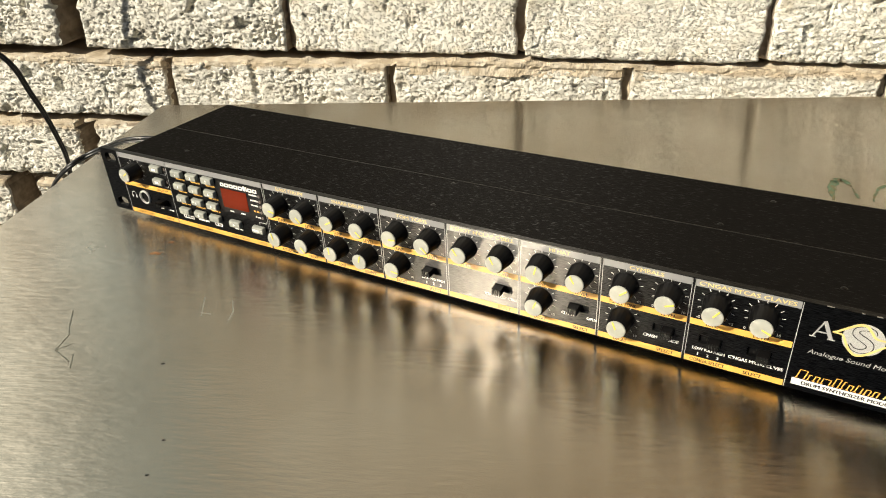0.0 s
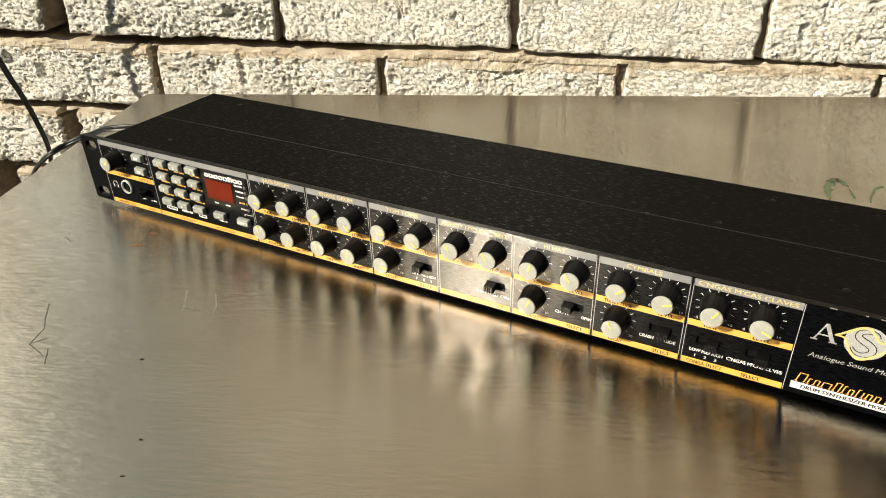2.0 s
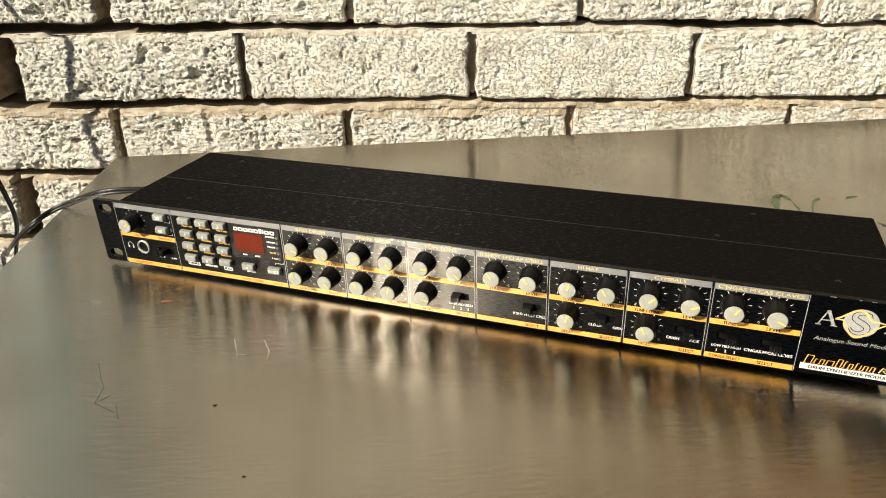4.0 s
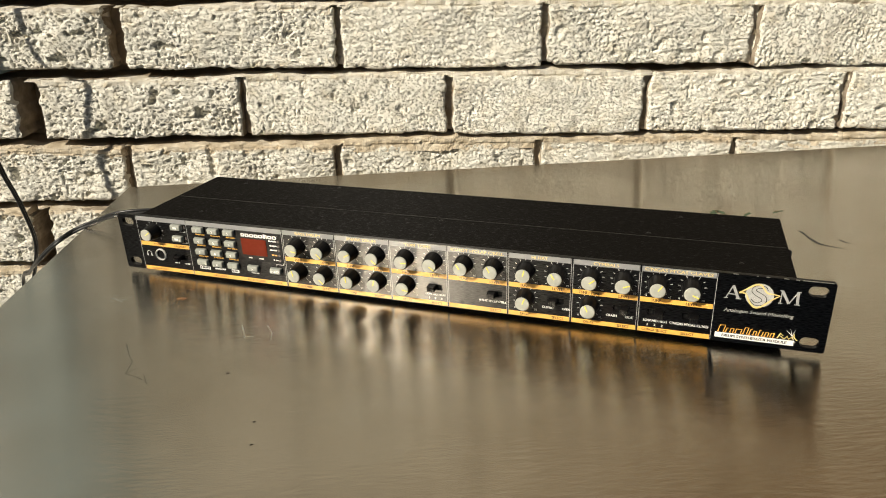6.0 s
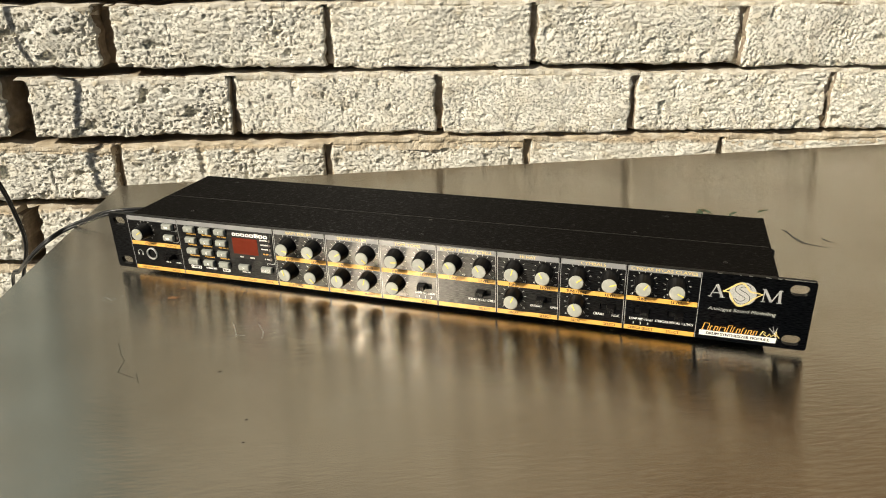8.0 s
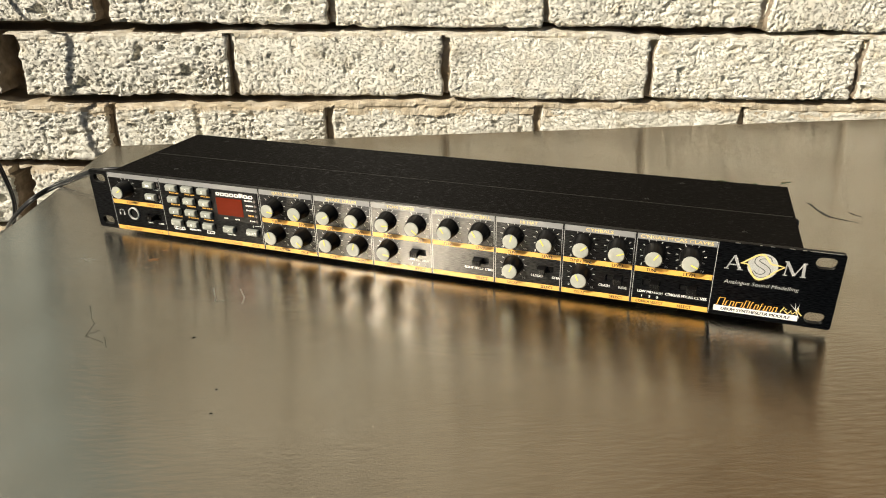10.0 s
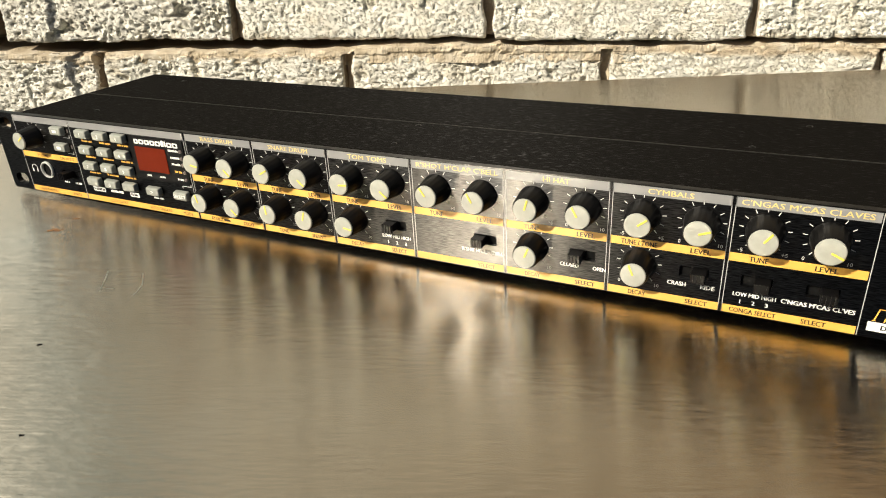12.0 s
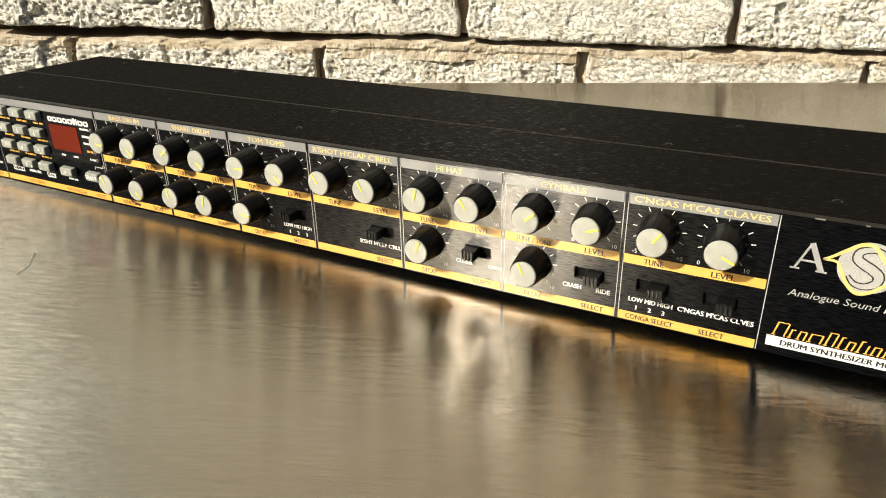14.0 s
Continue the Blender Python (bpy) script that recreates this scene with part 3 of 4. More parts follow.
panel = part("front_panel", pierced(rounded(0, W, 0, H, 0.0016), holes, 0.0, 0.003), anodised, module, "black brushed aluminium front panel")

CX0, CX1 = 0.0196, 0.4625
part("chassis", boxed(CX0, CX1, 0.0031, DEEP, 0.0006, 0.0425, bevel=0.0004), cover_black, module, uv=((0, 1, 1), (1, 0, 0.01)))
SEAM = 0.0462
for y0, y1 in ((0.0031, SEAM - 0.00025), (SEAM + 0.00025, DEEP + 0.0004)):
    part("cover", boxed(CX0 - 0.0004, CX1 + 0.0004, y0, y1, 0.0424, 0.0437, bevel=0.0005), cover_black, module, uv=((0, 1, 0.01), (1, 0, 0.01)))
# lighter strip stands for the highlight on the seam's bevel
seam_highlight = material("cover seam highlight", (0.13, 0.125, 0.115), 0.4, 1.0)
part("seam_edge", boxed(CX0 + 0.001, CX1 - 0.001, SEAM + 0.0003, SEAM + 0.00055, 0.0434, 0.04376), seam_highlight, module, uv=None)
for x in (CX0 + 0.03, CX1 - 0.03):
    for y in (0.02, 0.082):
        bm = bmesh.new()
        bmesh.ops.create_cone(bm, cap_ends=True, segments=24, radius1=0.0062, radius2=0.0072, depth=0.0040, matrix=Matrix.Translation((x, y, -0.0014)))
        part("foot", bm, rubber, module, "black rubber foot", uv=None)


def screw_mesh():
    bm = bmesh.new()
    lathe([(0, -0.0005), (0.0012, -0.0005), (0.0014, -0.00042), (0.0014, -0.0001), (0.0020, 0.0001), (0.0020, 0.0004)], 20, bm)
    box(bm, -0.0011, 0.0011, -0.0007, -0.0004, -0.00018, 0.00018)
    return finish(bm, "screw", screw_black, True)


screw_data = screw_mesh()
for x, y in ((0.1386, 0.0928), (0.2421, 0.0418), (0.4000, 0.0865), (0.3809, 0.0520), (0.2448, 0.0147), (0.0620, 0.0180), (0.0560, 0.0870), (0.4350, 0.0160)):
    s = new("screw", screw_data)
    s.parent = module
    s.matrix_basis = pose(x, y, 0.0438, -90) @ Matrix.Scale(0.7, 4)
bm = lathe([(0, -0.0024), (0.0018, -0.0022), (0.0026, -0.0012), (0.0028, 0.0)], 20)
part("side_screw", bm, screw_black, module, "dark round-headed screw", True, None, pose(CX1 + 0.0002, 0.0462, 0.0402, 0, 0, 90))

# chips along the panel's top edge, where bare metal shows
for a, b in ((0.4300, 0.4326), (0.4420, 0.4430), (0.4470, 0.4490), (0.4560, 0.4586), (0.4620, 0.4640), (0.4655, 0.4810)):
    part("chip", boxed(a, b, -0.00006, 0.0004, H - 0.00022, H + 0.00005), bare_metal, panel, "bare metal chip", uv=None)

Y1, Y2 = -0.00006, -0.00012


def print_box(x0, x1, z0, z1, mat, name, y=Y1, r=0.0):
    if r:
        return part(name, prism(rounded(x0, x1, z0, z1, r, 3), y, 0.0001), mat, panel)
    return part(name, boxed(x0, x1, y, 0.0001, z0, z1), mat, panel)


def words(text, x, z, h, mat, **keys):
    return lettering(text, x, z, h, mat, panel, keys.pop("y", Y2), **keys)


# stripes and lines
EDGES = [0.0168, 0.0606] + CELLS
for a, b in zip(EDGES, EDGES[1:]):
    print_box(a + 0.0005, b - 0.0005, 0.0398, 0.0432, grey_ink, "grey_stripe")
    print_box(a + 0.0005, b - 0.0005, 0.0003, 0.0033, yellow_ink, "yellow_stripe")
    if abs(a - 0.0606) > 0.001:
        print_box(a + 0.0005, b - 0.0005, 0.0202, 0.0233, yellow_ink, "yellow_stripe")
for x in EDGES:
    for d in ((-0.0006, 0.0006) if 0.0606 < x < 0.42 else (0.0,)):
        print_box(x + d - 0.00013, x + d + 0.00013, 0.0003, 0.0432, line_ink, "divider_line")

# knobs
skirt_data = finish(lathe([(0.0060, 0.0), (0.0060, -0.0008), (0.0058, -0.0014), (0.0050, -0.0086), (0.0046, -0.0092), (0, -0.0092)], 72, None, (0, 0), 18, 0.0001), "knob", black_plastic, True)
cap_data = finish(lathe([(0.0044, -0.0090), (0.00445, -0.0096), (0.0042, -0.0099), (0.0035, -0.01003), (0, -0.0101)], 40), "cap", cap_grey, True)
pointer_data = finish(prism(rounded(-0.00033, 0.00033, 0.0002, 0.0043, 0.0003, 3), -0.0103, -0.0099), "pointer", pointer_yellow)
tick_data = finish(boxed(-0.00013, 0.00013, Y1, 0.0001, 0.0066, 0.0080), "tick", white_ink, uv=UP)


def knob(x, z, angle, low="0", high="10"):
    k = new("knob", skirt_data)
    k.parent = module
    k.matrix_basis = pose(x, 0, z)
    c = new("cap", cap_data)
    c.parent = k
    p = new("pointer", pointer_data)
    p.parent = k
    p.matrix_basis = pose(0, 0, 0, 0, angle, 0)
    for n in range(11):
        t = new("tick", tick_data)
        t.parent = panel
        t.matrix_basis = pose(x, 0, z, 0, -140 + 28 * n, 0)
    if low:
        words(low, x - 0.0066, z - 0.0083, 0.0013, white_ink)
        words(high, x + 0.0068, z - 0.0083, 0.0013, white_ink)


LEFT_K, RIGHT_K = 0.0113, 0.0308
TITLES = ["BASS DRUM", "SNARE DRUM", "TOM TOMS", "R'SHOT H'CLAP C'BELL", "HI HAT", "CYMBALS", "C'NGAS M'CAS CLAVES"]
TOP_ANGLES = [(100, 135), (60, 130), (85, 130), (-35, -30), (15, -30), (50, 70), (35, 115)]
LOW_ANGLES = [(-15, 135), (-5, 15), (98, None), (None, None), (22, None), (-24, None), (None, None)]
LOW_NAMES = [("ATTACK", "DECAY"), ("TONE", "SNAPPY"), ("DECAY", "SELECT"), (None, "SELECT"), ("DECAY", "SELECT"), ("DECAY", "SELECT"), ("CONGA SELECT", "SELECT")]
TITLE_WIDTHS = [0.019, 0.021, 0.0185, 0.0345, 0.0100, 0.0150, 0.0375]
for i, x0 in enumerate(CELLS[:-1]):
    mid = (CELLS[i] + CELLS[i + 1]) / 2
    a, b = (x0 + LEFT_K, x0 + RIGHT_K) if i < 6 else (x0 + 0.0104, x0 + 0.0292)
    words(TITLES[i], mid, 0.0406, 0.0019, pale_yellow, width=TITLE_WIDTHS[i], bold=0.016)
    knob(a, UPPER, TOP_ANGLES[i][0], "-5", "+5")
    knob(b, UPPER, TOP_ANGLES[i][1])
    words("TUNE / TONE" if i == 5 else "TUNE", a - 0.0005, 0.0208, 0.0018, brown_ink, width=0.0125 if i == 5 else 0.0058, bold=0.03)
    words("LEVEL", b + 0.0008, 0.0208, 0.0018, brown_ink, width=0.0066, bold=0.03)
    for x, angle, name in ((a, LOW_ANGLES[i][0], LOW_NAMES[i][0]), (b, LOW_ANGLES[i][1], LOW_NAMES[i][1])):
        if angle is not None:
            knob(x, LOWER, angle)
        if name:
            words(name, x + (0.0012 if name == "SELECT" and i < 6 else 0), 0.0009, 0.0017, brown_ink, width=0.0017 * len(name) * 0.72, bold=0.03)
    if i == 0:
        print_box(a + 0.0042, a + 0.0080, 0.0012, 0.0022, brown_ink, "print_bar", Y2)

# slide switches
bm = bmesh.new()
box(bm, -0.0026, 0.0026, -0.0046, 0.0024, -0.0017, 0.0017, bevel=0.0003, segments=1)
for k in range(4):
    box(bm, -0.0022 + k * 0.00125, -0.0016 + k * 0.00125, -0.0051, -0.0044, -0.0018, 0.0018)
slider_data = finish(bm, "slider", black_plastic)
for x, sign in SWITCHES:
    slot = part("switch_slot", boxed(x - SLOT[0], x + SLOT[0], 0.0018, 0.0029, 0.0133 - SLOT[1], 0.0133 + SLOT[1]), dark_slot, module)
    s = new("slider", slider_data)
    s.parent = module
    s.matrix_basis = pose(x + sign * 0.0019, 0, 0.0133)
part("switch_slot", boxed(0.0455, 0.0575, 0.0018, 0.0029, 0.0108, 0.0150), dark_slot, module)
s = new("slider", slider_data)
s.parent = module
s.matrix_basis = pose(0.0500, 0, 0.0129)
for x in (0.2512, 0.3903):
    words("LOW MID HIGH", x, 0.0073, 0.0015, white_ink, width=0.0135, bold=0.042)
    for k in range(3):
        words(str(k + 1), x - 0.0042 + 0.0042 * k, 0.0045, 0.0015, white_ink, bold=0.042)
words("R'SHT H'CLP C'BLL", 0.2903, 0.0073, 0.0015, white_ink, width=0.0178, bold=0.042)
words("CLOSED", 0.3258, 0.0078, 0.0015, white_ink, width=0.0072, bold=0.042)
words("OPEN", 0.3372, 0.0078, 0.0015, white_ink, width=0.0048, bold=0.042)
words("CRASH", 0.3648, 0.0075, 0.0016, white_ink, width=0.0062, bold=0.042)
words("RIDE", 0.3752, 0.0075, 0.0016, white_ink, width=0.0045, bold=0.042)
words("C'NGAS M'CAS CL'VES", 0.4095, 0.0073, 0.0016, white_ink, width=0.0218, bold=0.042)


def text_bar(x0, x1, z0, z1, mat, y=Y2, parent=None, back=0.0001):
    """Small writing as a row of plain bars."""
    rnd = random.Random(int(x0 * 1e5) + int(z0 * 1e5))
    bm, x = bmesh.new(), x0
    while x < x1 - 0.0003:
        w = min(rnd.uniform(0.0005, 0.0009), x1 - x)
        box(bm, x, x + w, y, back, z0, z1 - rnd.choice((0, 0, 0.0002)))
        x += w + (0.0007 if rnd.random() < 0.15 else 0.0002)
    return part("print_bar", bm, mat, parent or panel)


# volume, kit keys and headphone socket
knob(0.0317, UPPER, 55, "", "")
words("VOLUME", 0.0330, 0.0209, 0.0016, brown_ink, width=0.0085)
words("DRUM KIT", 0.0525, 0.0209, 0.0016, brown_ink, width=0.0105)
words("HEADPHONES", 0.0300, 0.0009, 0.0016, brown_ink, width=0.0150)
words("WRITE", 0.0525, 0.0009, 0.0016, brown_ink, width=0.0070)
socket = part("headphone_socket", lathe([(0.0047, 0.0001), (0.0047, -0.0008), (0.0044, -0.0012), (0.0040, -0.0012), (0.0038, -0.0004), (0.0035, 0.0026)], 36, None, (0.0337, 0.0137)), nickel, module, "bright metal headphone socket", True, None)
part("socket_bore", lathe([(0.0039, 0.0004), (0.0036, 0.0006), (0, 0.0006)], 24, None, (0.0337, 0.0137)), dark_slot, socket, uv=None)
arc = [(0.0229 + 0.0021 * math.sin(a), 0.0135 + 0.0022 * math.cos(a)) for a in np.linspace(radians(-125), radians(125), 15)]
part("headphone_sign", ribbon(arc, [0.0004] * 3 + [0.0003] * 9 + [0.0004] * 3, Y1, 0.0001), white_ink, panel)
for s in (-1, 1):
    print_box(0.0229 + s * 0.0018 - 0.0005, 0.0229 + s * 0.0018 + 0.0005, 0.0116, 0.0134, white_ink, "headphone_sign")
for x0, x1 in ((0.0450, 0.0490), (0.0535, 0.0585)):
    text_bar(x0, x1, 0.0078, 0.0088, white_ink)


def keycap(width, height, depth):
    bm = boxed(-width / 2, width / 2, -depth, 0.0, -height / 2, height / 2, bevel=0.0008, segments=3)
    for v in bm.verts:
        if v.co.y < -depth * 0.6:
            v.co.x *= 0.93
            v.co.z *= 0.88
    return finish(bm, "key", key_grey, True)


key_data = keycap(0.0091, 0.0047, 0.0032)


def key(x, z, sign="", mat=white_ink):
    k = new("key", key_data)
    k.parent = module
    k.matrix_basis = pose(x, 0, z)
    if sign:
        lettering(sign, 0, -0.0009, 0.0018, mat, k, -0.0033, bold=0.042)
    return k


for z, w in ((0.0375, 0.0032), (0.0287, 0.0032)):
    k = key(0.0528, z)
    part("key_mark", boxed(-w / 2, w / 2, -0.0033, -0.0030, -0.0008, 0.0008), white_ink, k)
for z in (0.0375, 0.0287):
    print_box(0.0583, 0.0592, z - 0.001, z + 0.001, led_grey, "indicator_lamp")
for x0, x1, z0, z1 in ((0.0545, 0.0592, 0.0335, 0.0338), (0.0589, 0.0592, 0.0335, 0.0350), (0.0545, 0.0592, 0.0248, 0.0251), (0.0589, 0.0592, 0.0248, 0.0262)):
    print_box(x0, x1, z0, z1, white_ink, "bracket_line")
DIGITS = ["1", "2", "3", "4", "5", "6", "7", "8", "9", "", "0", ""]
for n, digit in enumerate(DIGITS):
    x, z = 0.0716 + 0.0129 * (n % 3), 0.0374 - 0.00847 * (n // 3)
    key(x, z, digit if digit else "")
    if n < 9:
        text_bar(x - 0.0036, x + 0.0044, z - 0.0046, z - 0.0036, yellow_ink)
    elif n == 10:
        text_bar(x - 0.0044, x + 0.0048, z - 0.0053, z - 0.0040, white_ink)
    else:
        w = 0.0045 if n == 9 else 0.0032
        print_box(x - w, x + w, z - 0.0061, z - 0.0036, white_ink, "label_box", Y1, 0.0004)
        text_bar(x - w + 0.0006, x + w - 0.0006, z - 0.0055, z - 0.0042, black_ink)
words("DATA ENTRY", 0.0845, 0.0009, 0.0016, brown_ink, width=0.0125)
words("AUTO TRIGGER", 0.1145, 0.0009, 0.0016, brown_ink, width=0.0150)
words("MODE", 0.1325, 0.0009, 0.0016, brown_ink, width=0.0060)

# display
display = part("display", prism(rounded(0.1035, 0.1386, 0.0176, 0.0396, 0.0009, 3), -0.0006, 0.0001), black_plastic, module, "black display bezel")
part("display_window", prism(rounded(0.1066, 0.1268, 0.0220, 0.0343, 0.0004, 2), -0.0009, -0.0004), red_window, display, "dark red unlit window")
x = 0.1070
for w, h in ((0.0032, 0.0024), (0.0037, 0.0024), (0.0037, 0.0024), (0.0036, 0.0024), (0.0037, 0.0024), (0.0023, 0.0031), (0.0013, 0.0030), (0.0037, 0.0024), (0.0037, 0.0024)):
    hole = [rounded(x + 0.0009, x + w - 0.0013, 0.0363, 0.0356 + h - 0.0007, 0.0002, 2)] if w > 0.003 else []
    part("brand_block", pierced(rounded(x, x + w - 0.0004, 0.0356, 0.0356 + h, 0.0006, 3), hole, -0.0007, -0.0005), white_ink, display)
    x += w * 1.0
for z in (0.0341, 0.0306, 0.0274, 0.0236, 0.0199):
    part("indicator_lamp", lathe([(0.0009, -0.0005), (0.0009, -0.0009), (0.0006, -0.0012), (0, -0.0013)], 14, None, (0.1366, z)), led_grey, display, smooth=True, uv=None)
for k, z in enumerate((0.0341, 0.0306, 0.0274, 0.0236, 0.0199)):
    w = (0.0062, 0.0056, 0.0056, 0.0044, 0.0036)[k]
    text_bar(0.1350 - w, 0.1352, z - 0.0005, z + 0.0005, orange_ink if k == 3 else white_ink, -0.00072, display, -0.0005)
for x0, x1 in ((0.1110, 0.1140), (0.1195, 0.1235)):
    text_bar(x0, x1, 0.0193, 0.0202, white_ink, -0.00072, display, -0.0005)
key(0.1140, 0.0118, "")
lettering(">", 0.1140, 0.0108, 0.0020, white_ink, module, -0.0033, bold=0.042)
text_bar(0.1110, 0.1175, 0.0071, 0.0081, white_ink)
key(0.1325, 0.0118)
lettering("SELECT", 0.1325, 0.0110, 0.0016, white_ink, module, -0.0033, width=0.0078, bold=0.042)
for x0, x1, z0, z1 in ((0.1325, 0.1384, 0.0161, 0.0164), (0.1381, 0.1384, 0.0161, 0.0174), (0.1325, 0.1328, 0.0150, 0.0164)):
    print_box(x0, x1, z0, z1, white_ink, "bracket_line")

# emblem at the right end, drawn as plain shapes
emblem = part("emblem", lathe([(0.0001, 0.0001), (0.0074, 0.0001), (0.0074, Y1), (0, Y1)], 48, None, (0.4450, 0.0320)), disc_ink, panel, "stippled grey disc with a yellow eye-shaped line")
for strokes in ([((0.4309, 0.0366), (0.4276, 0.0286), 0.0006), ((0.4309, 0.0366), (0.4343, 0.0286), 0.0015), ((0.4287, 0.0312), (0.4330, 0.0312), 0.0006), ((0.4265, 0.0286), (0.4289, 0.0286), 0.0005), ((0.4329, 0.0286), (0.4357, 0.0286), 0.0005)],
                [((0.4563, 0.0364), (0.4559, 0.0286), 0.0006), ((0.4563, 0.0364), (0.4604, 0.0288), 0.0015), ((0.4604, 0.0288), (0.4643, 0.0364), 0.0006), ((0.4643, 0.0364), (0.4647, 0.0286), 0.0015), ((0.4549, 0.0286), (0.4570, 0.0286), 0.0005), ((0.4632, 0.0286), (0.4660, 0.0286), 0.0005), ((0.4550, 0.0364), (0.4566, 0.0364), 0.0005), ((0.4640, 0.0364), (0.4658, 0.0364), 0.0005)]):
    bm = bmesh.new()
    for k, (p, q, w) in enumerate(strokes):
        ribbon([p, q], [w, w], Y1 - 0.00001 * k, 0.0001, bm)
    part("wedge", bm, silver_ink, panel)


def smooth(line, k=6):
    """A rounder line through the same points."""
    out = []
    for i in range(len(line) - 1):
        p = [Vector(line[min(max(j, 0), len(line) - 1)]) for j in (i - 1, i, i + 1, i + 2)]
        for n in range(k):
            t = n / k
            q = 0.5 * (2 * p[1] + (p[2] - p[0]) * t + (2 * p[0] - 5 * p[1] + 4 * p[2] - p[3]) * t * t + (3 * p[1] - p[0] - 3 * p[2] + p[3]) * t ** 3)
            out.append(tuple(q))
    return out + [tuple(line[-1])]


def swell(widths, k=6):
    return [widths[i] + (widths[i + 1] - widths[i]) * n / k for i in range(len(widths) - 1) for n in range(k)] + [widths[-1]]


curve = [(0.4488 - 0.0001, 0.0352), (0.4476, 0.0368), (0.4450, 0.0374), (0.4424, 0.0364), (0.4420, 0.0344), (0.4436, 0.0330), (0.4458, 0.0318), (0.4476, 0.0302), (0.4474, 0.0280), (0.4450, 0.0266), (0.4424, 0.0270), (0.4406, 0.0290)]
part("curl", ribbon(smooth(curve), swell([0.0012, 0.0018, 0.0020, 0.0024, 0.0028, 0.0030, 0.0031, 0.0030, 0.0027, 0.0021, 0.0018, 0.0012]), Y2, 0.0001), black_ink, emblem)
part("curl", ribbon(smooth(curve), swell([0.0004, 0.0010, 0.0013, 0.0016, 0.0020, 0.0022, 0.0023, 0.0022, 0.0019, 0.0014, 0.0010, 0.0004]), Y2 - 0.00006, 0.0001), disc_ink, emblem)
eye_top = [(0.4342, 0.0326), (0.4362, 0.0338), (0.4392, 0.0362), (0.4424, 0.0384), (0.4450, 0.0385), (0.4468, 0.0366), (0.4490, 0.0340), (0.4520, 0.0336), (0.4556, 0.0330)]
eye_low = [(0.4342, 0.0326), (0.4376, 0.0324), (0.4390, 0.0300), (0.4408, 0.0266), (0.4434, 0.0244), (0.4462, 0.0250), (0.4492, 0.0276), (0.4520, 0.0304), (0.4556, 0.0330)]
for line in (eye_top, eye_low):
    part("eye_line", ribbon(smooth(line), swell([0.0005, 0.0007, 0.0009, 0.0010, 0.0011, 0.0010, 0.0009, 0.0007, 0.0004]), Y2 - 0.0001, 0.0001), pale_yellow, emblem)
words("Analogue Sound Modelling", 0.4274, 0.0200, 0.0021, disc_ink, width=0.0365, slant=0.22, align="left")
x = 0.4254
for w, h in ((0.0042, 0.0045), (0.0022, 0.0029), (0.0029, 0.0029), (0.0042, 0.0029), (0.0032, 0.0045), (0.0020, 0.0039), (0.0028, 0.0029), (0.0020, 0.0039), (0.0014, 0.0029), (0.0029, 0.0029), (0.0029, 0.0029)):
    bm = bmesh.new()
    stems = [(x + 0.0002, 0.00045, 0.0064, 0.0064 + h)] + ([(x + w - 0.0011, 0.00045, 0.0064, 0.0064 + h * 0.92)] if w > 0.0025 else [])
    stems += [(x + 0.0004, w - 0.0012, 0.0064 + h - 0.00025, 0.0064 + h), (x - 0.0001, 0.0011, 0.0064, 0.00662)]
    for k, (px, wide, low, high) in enumerate(stems):
        prism([(px + 0.24 * (low - 0.0064), low), (px + wide + 0.24 * (low - 0.0064), low), (px + wide + 0.24 * (high - 0.0064), high), (px + 0.24 * (high - 0.0064), high)], Y1 - 0.00001 * k, 0.0001, bm)
    part("brand_block", bm, orange_ink, panel)
    x += w
part("brand_block", ribbon([(0.4575, 0.0066), (0.4590, 0.0098), (0.4604, 0.0086), (0.4592, 0.0080), (0.4612, 0.0064), (0.4626, 0.0084), (0.4634, 0.0066), (0.4650, 0.0082), (0.4654, 0.0068), (0.4660, 0.0104), (0.4664, 0.0078), (0.4680, 0.0062)], [0.0006] * 12, Y1, 0.0001), pale_yellow, panel)
for tip in ((0.4636, 0.0135), (0.4662, 0.0128), (0.4618, 0.0122), (0.4672, 0.0044)):
    part("spark_line", ribbon([(0.4650, 0.0088), tip], [0.0003, 0.0001], Y1, 0.0001), white_ink, panel)
print_box(0.4243, 0.4664, 0.0026, 0.0060, white_ink, "white_stripe")
words("DRUM SYNTHESIZER MODULE", 0.4455, 0.0034, 0.0017, black_ink, width=0.0345, bold=0.042)

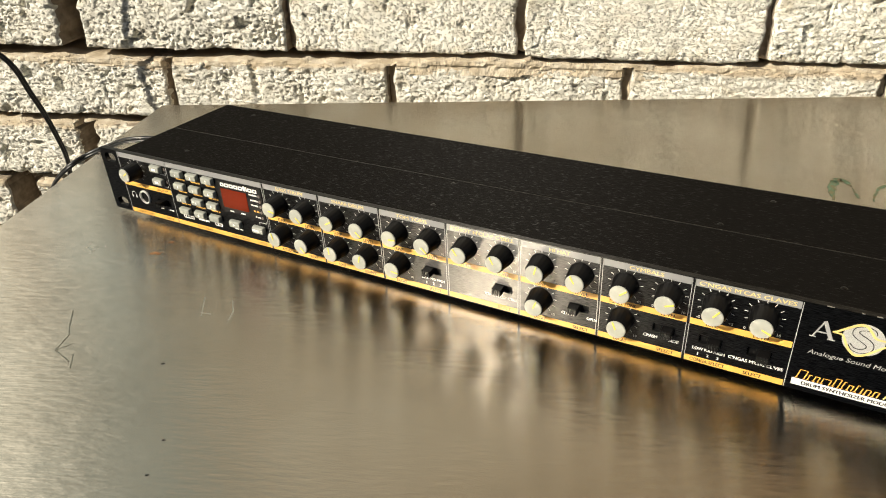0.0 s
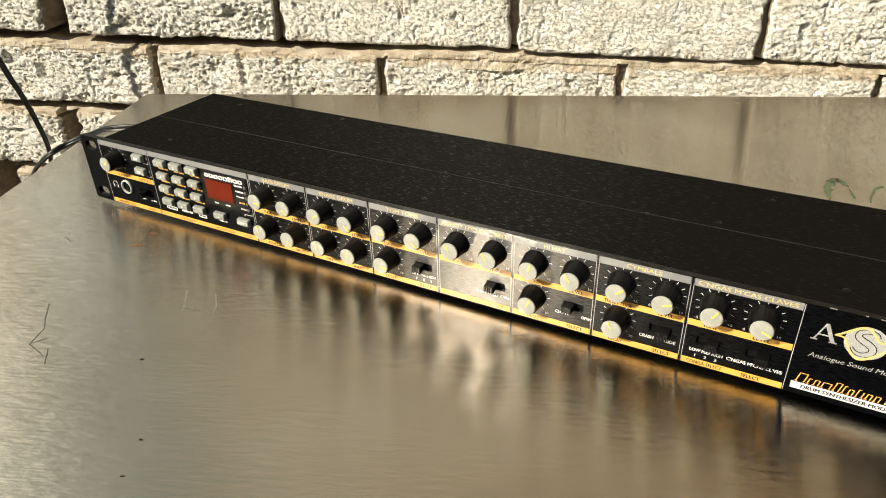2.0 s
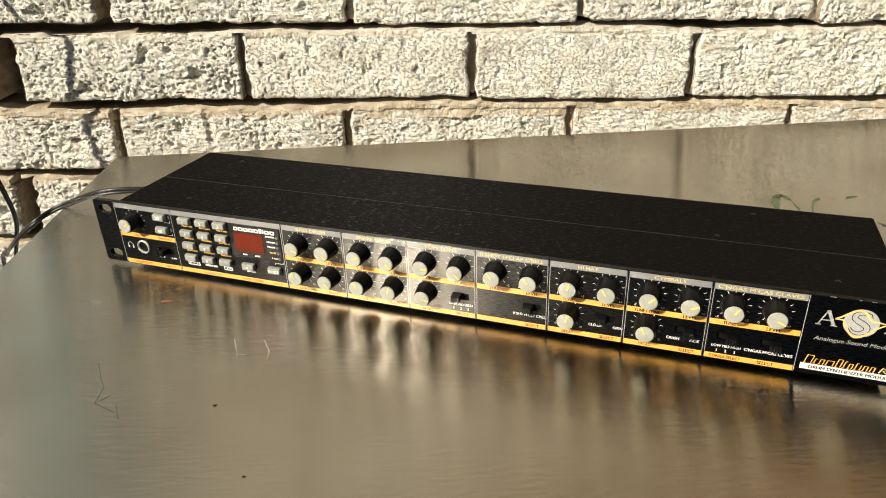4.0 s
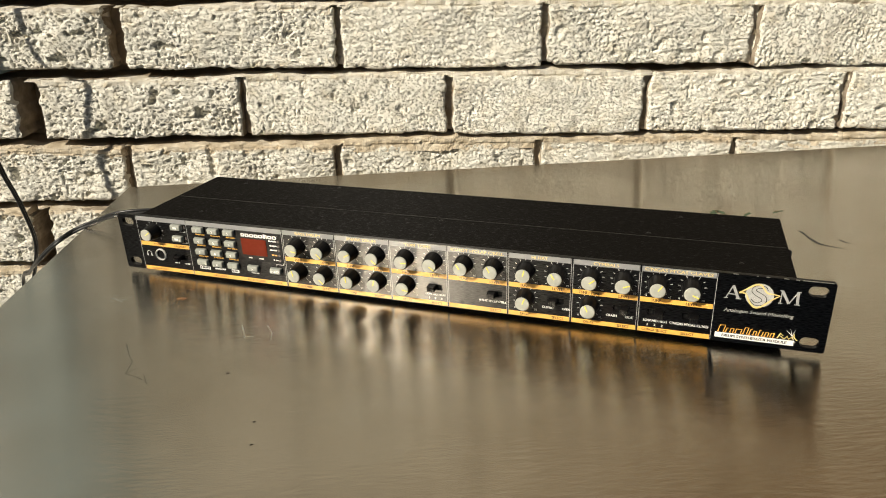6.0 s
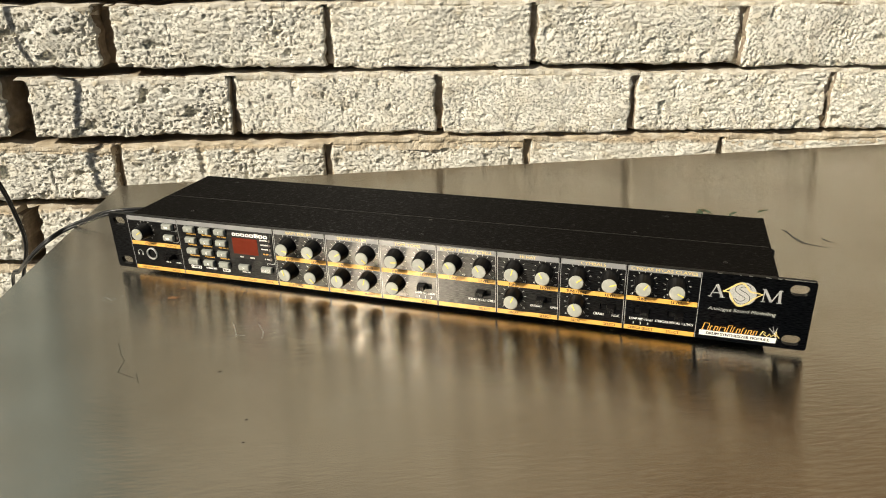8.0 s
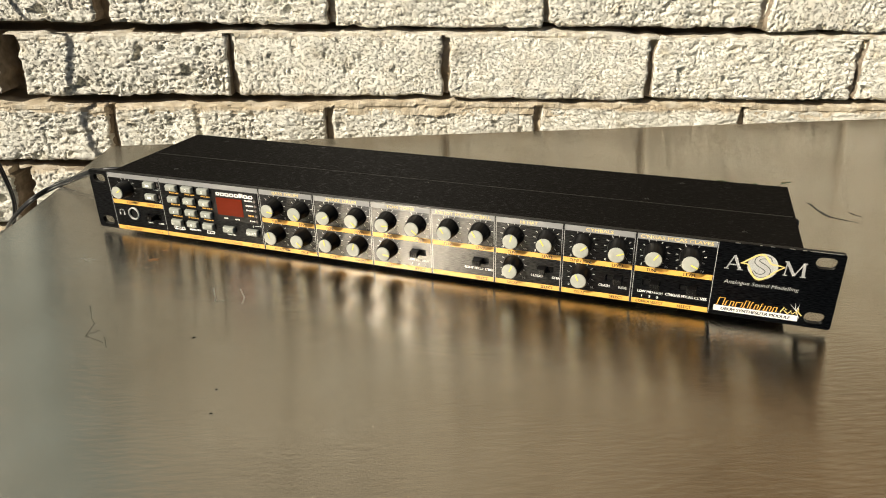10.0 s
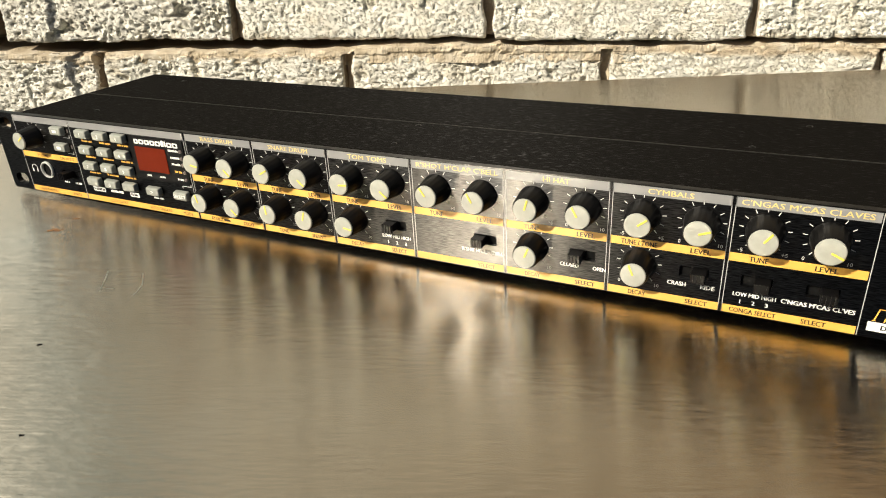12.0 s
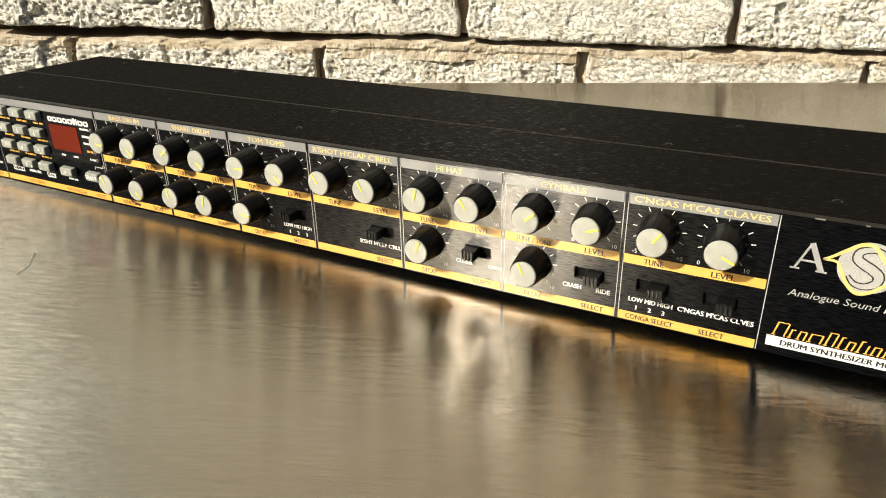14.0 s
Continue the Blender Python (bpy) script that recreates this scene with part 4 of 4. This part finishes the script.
# ---- cables ----
group = "cables by the table"
tube("power_cable", [(0.0300, 0.0985, 0.0120), (-0.0250, 0.0880, 0.0150), (-0.0680, 0.0705, 0.0155), (-0.0980, 0.0680, 0.0055), (-0.1165, 0.0610, -0.0020), (-0.1215, 0.0490, -0.0062), (-0.1310, 0.0445, -0.0135), (-0.1454, 0.0431, -0.0252), (-0.1850, 0.0620, -0.0500), (-0.2350, 0.0900, -0.0820), (-0.2500, 0.0900, -0.3000), (-0.2400, 0.0800, -0.8550)], 0.0013, cable_black, "thin black cable running off the steel table's edge", "cable", group)
tube("audio_cable", [(0.0450, 0.0985, 0.0160), (-0.0245, 0.0894, 0.0174), (-0.0675, 0.0719, 0.0179), (-0.0975, 0.0694, 0.0079), (-0.1160, 0.0624, 0.0004), (-0.1210, 0.0504, -0.0038), (-0.1305, 0.0459, -0.0111), (-0.1449, 0.0445, -0.0228), (-0.1845, 0.0634, -0.0476), (-0.2345, 0.0914, -0.0796), (-0.2560, 0.0880, -0.3000), (-0.2600, 0.0700, -0.8550)], 0.0013, cable_black, "thin black cable running off the steel table's edge", "cable", group)
HANG = [(-0.330, 0.120, -0.34), (-0.275, 0.115, -0.140), (-0.234, 0.110, -0.066), (-0.2235, 0.1085, -0.041), (-0.222, 0.1055, -0.0155), (-0.222, 0.0960, 0.0276), (-0.223, 0.0800, 0.0702), (-0.3046, 0.0403, 0.1054), (-0.3137, 0.0368, 0.1315), (-0.3165, 0.0358, 0.1528), (-0.3065, 0.0396, 0.1674), (-0.3169, 0.0356, 0.1787), (-0.3152, 0.0363, 0.2087), (-0.3124, 0.0373, 0.2379), (-0.3262, 0.0321, 0.2467), (-0.3445, 0.0252, 0.2544), (-0.3591, 0.0197, 0.2816), (-0.3601, 0.0193, 0.3126), (-0.3609, 0.0190, 0.3372), (-0.49, -0.01, 0.5), (-0.5, -0.03, 0.9), (-0.52, 0.0, 1.3)]
tube("hanging_cable", HANG, 0.0016, cable_black, "slack black cable hanging in front of the brick wall", "cable", group)
tube("hanging_cable", [(x + 0.0012, y - 0.0027 + 0.0006 * math.sin(7 * k), z + 0.0004) for k, (x, y, z) in enumerate(HANG)], 0.0014, cable_black, "slack black cable hanging in front of the brick wall", "cable", group)
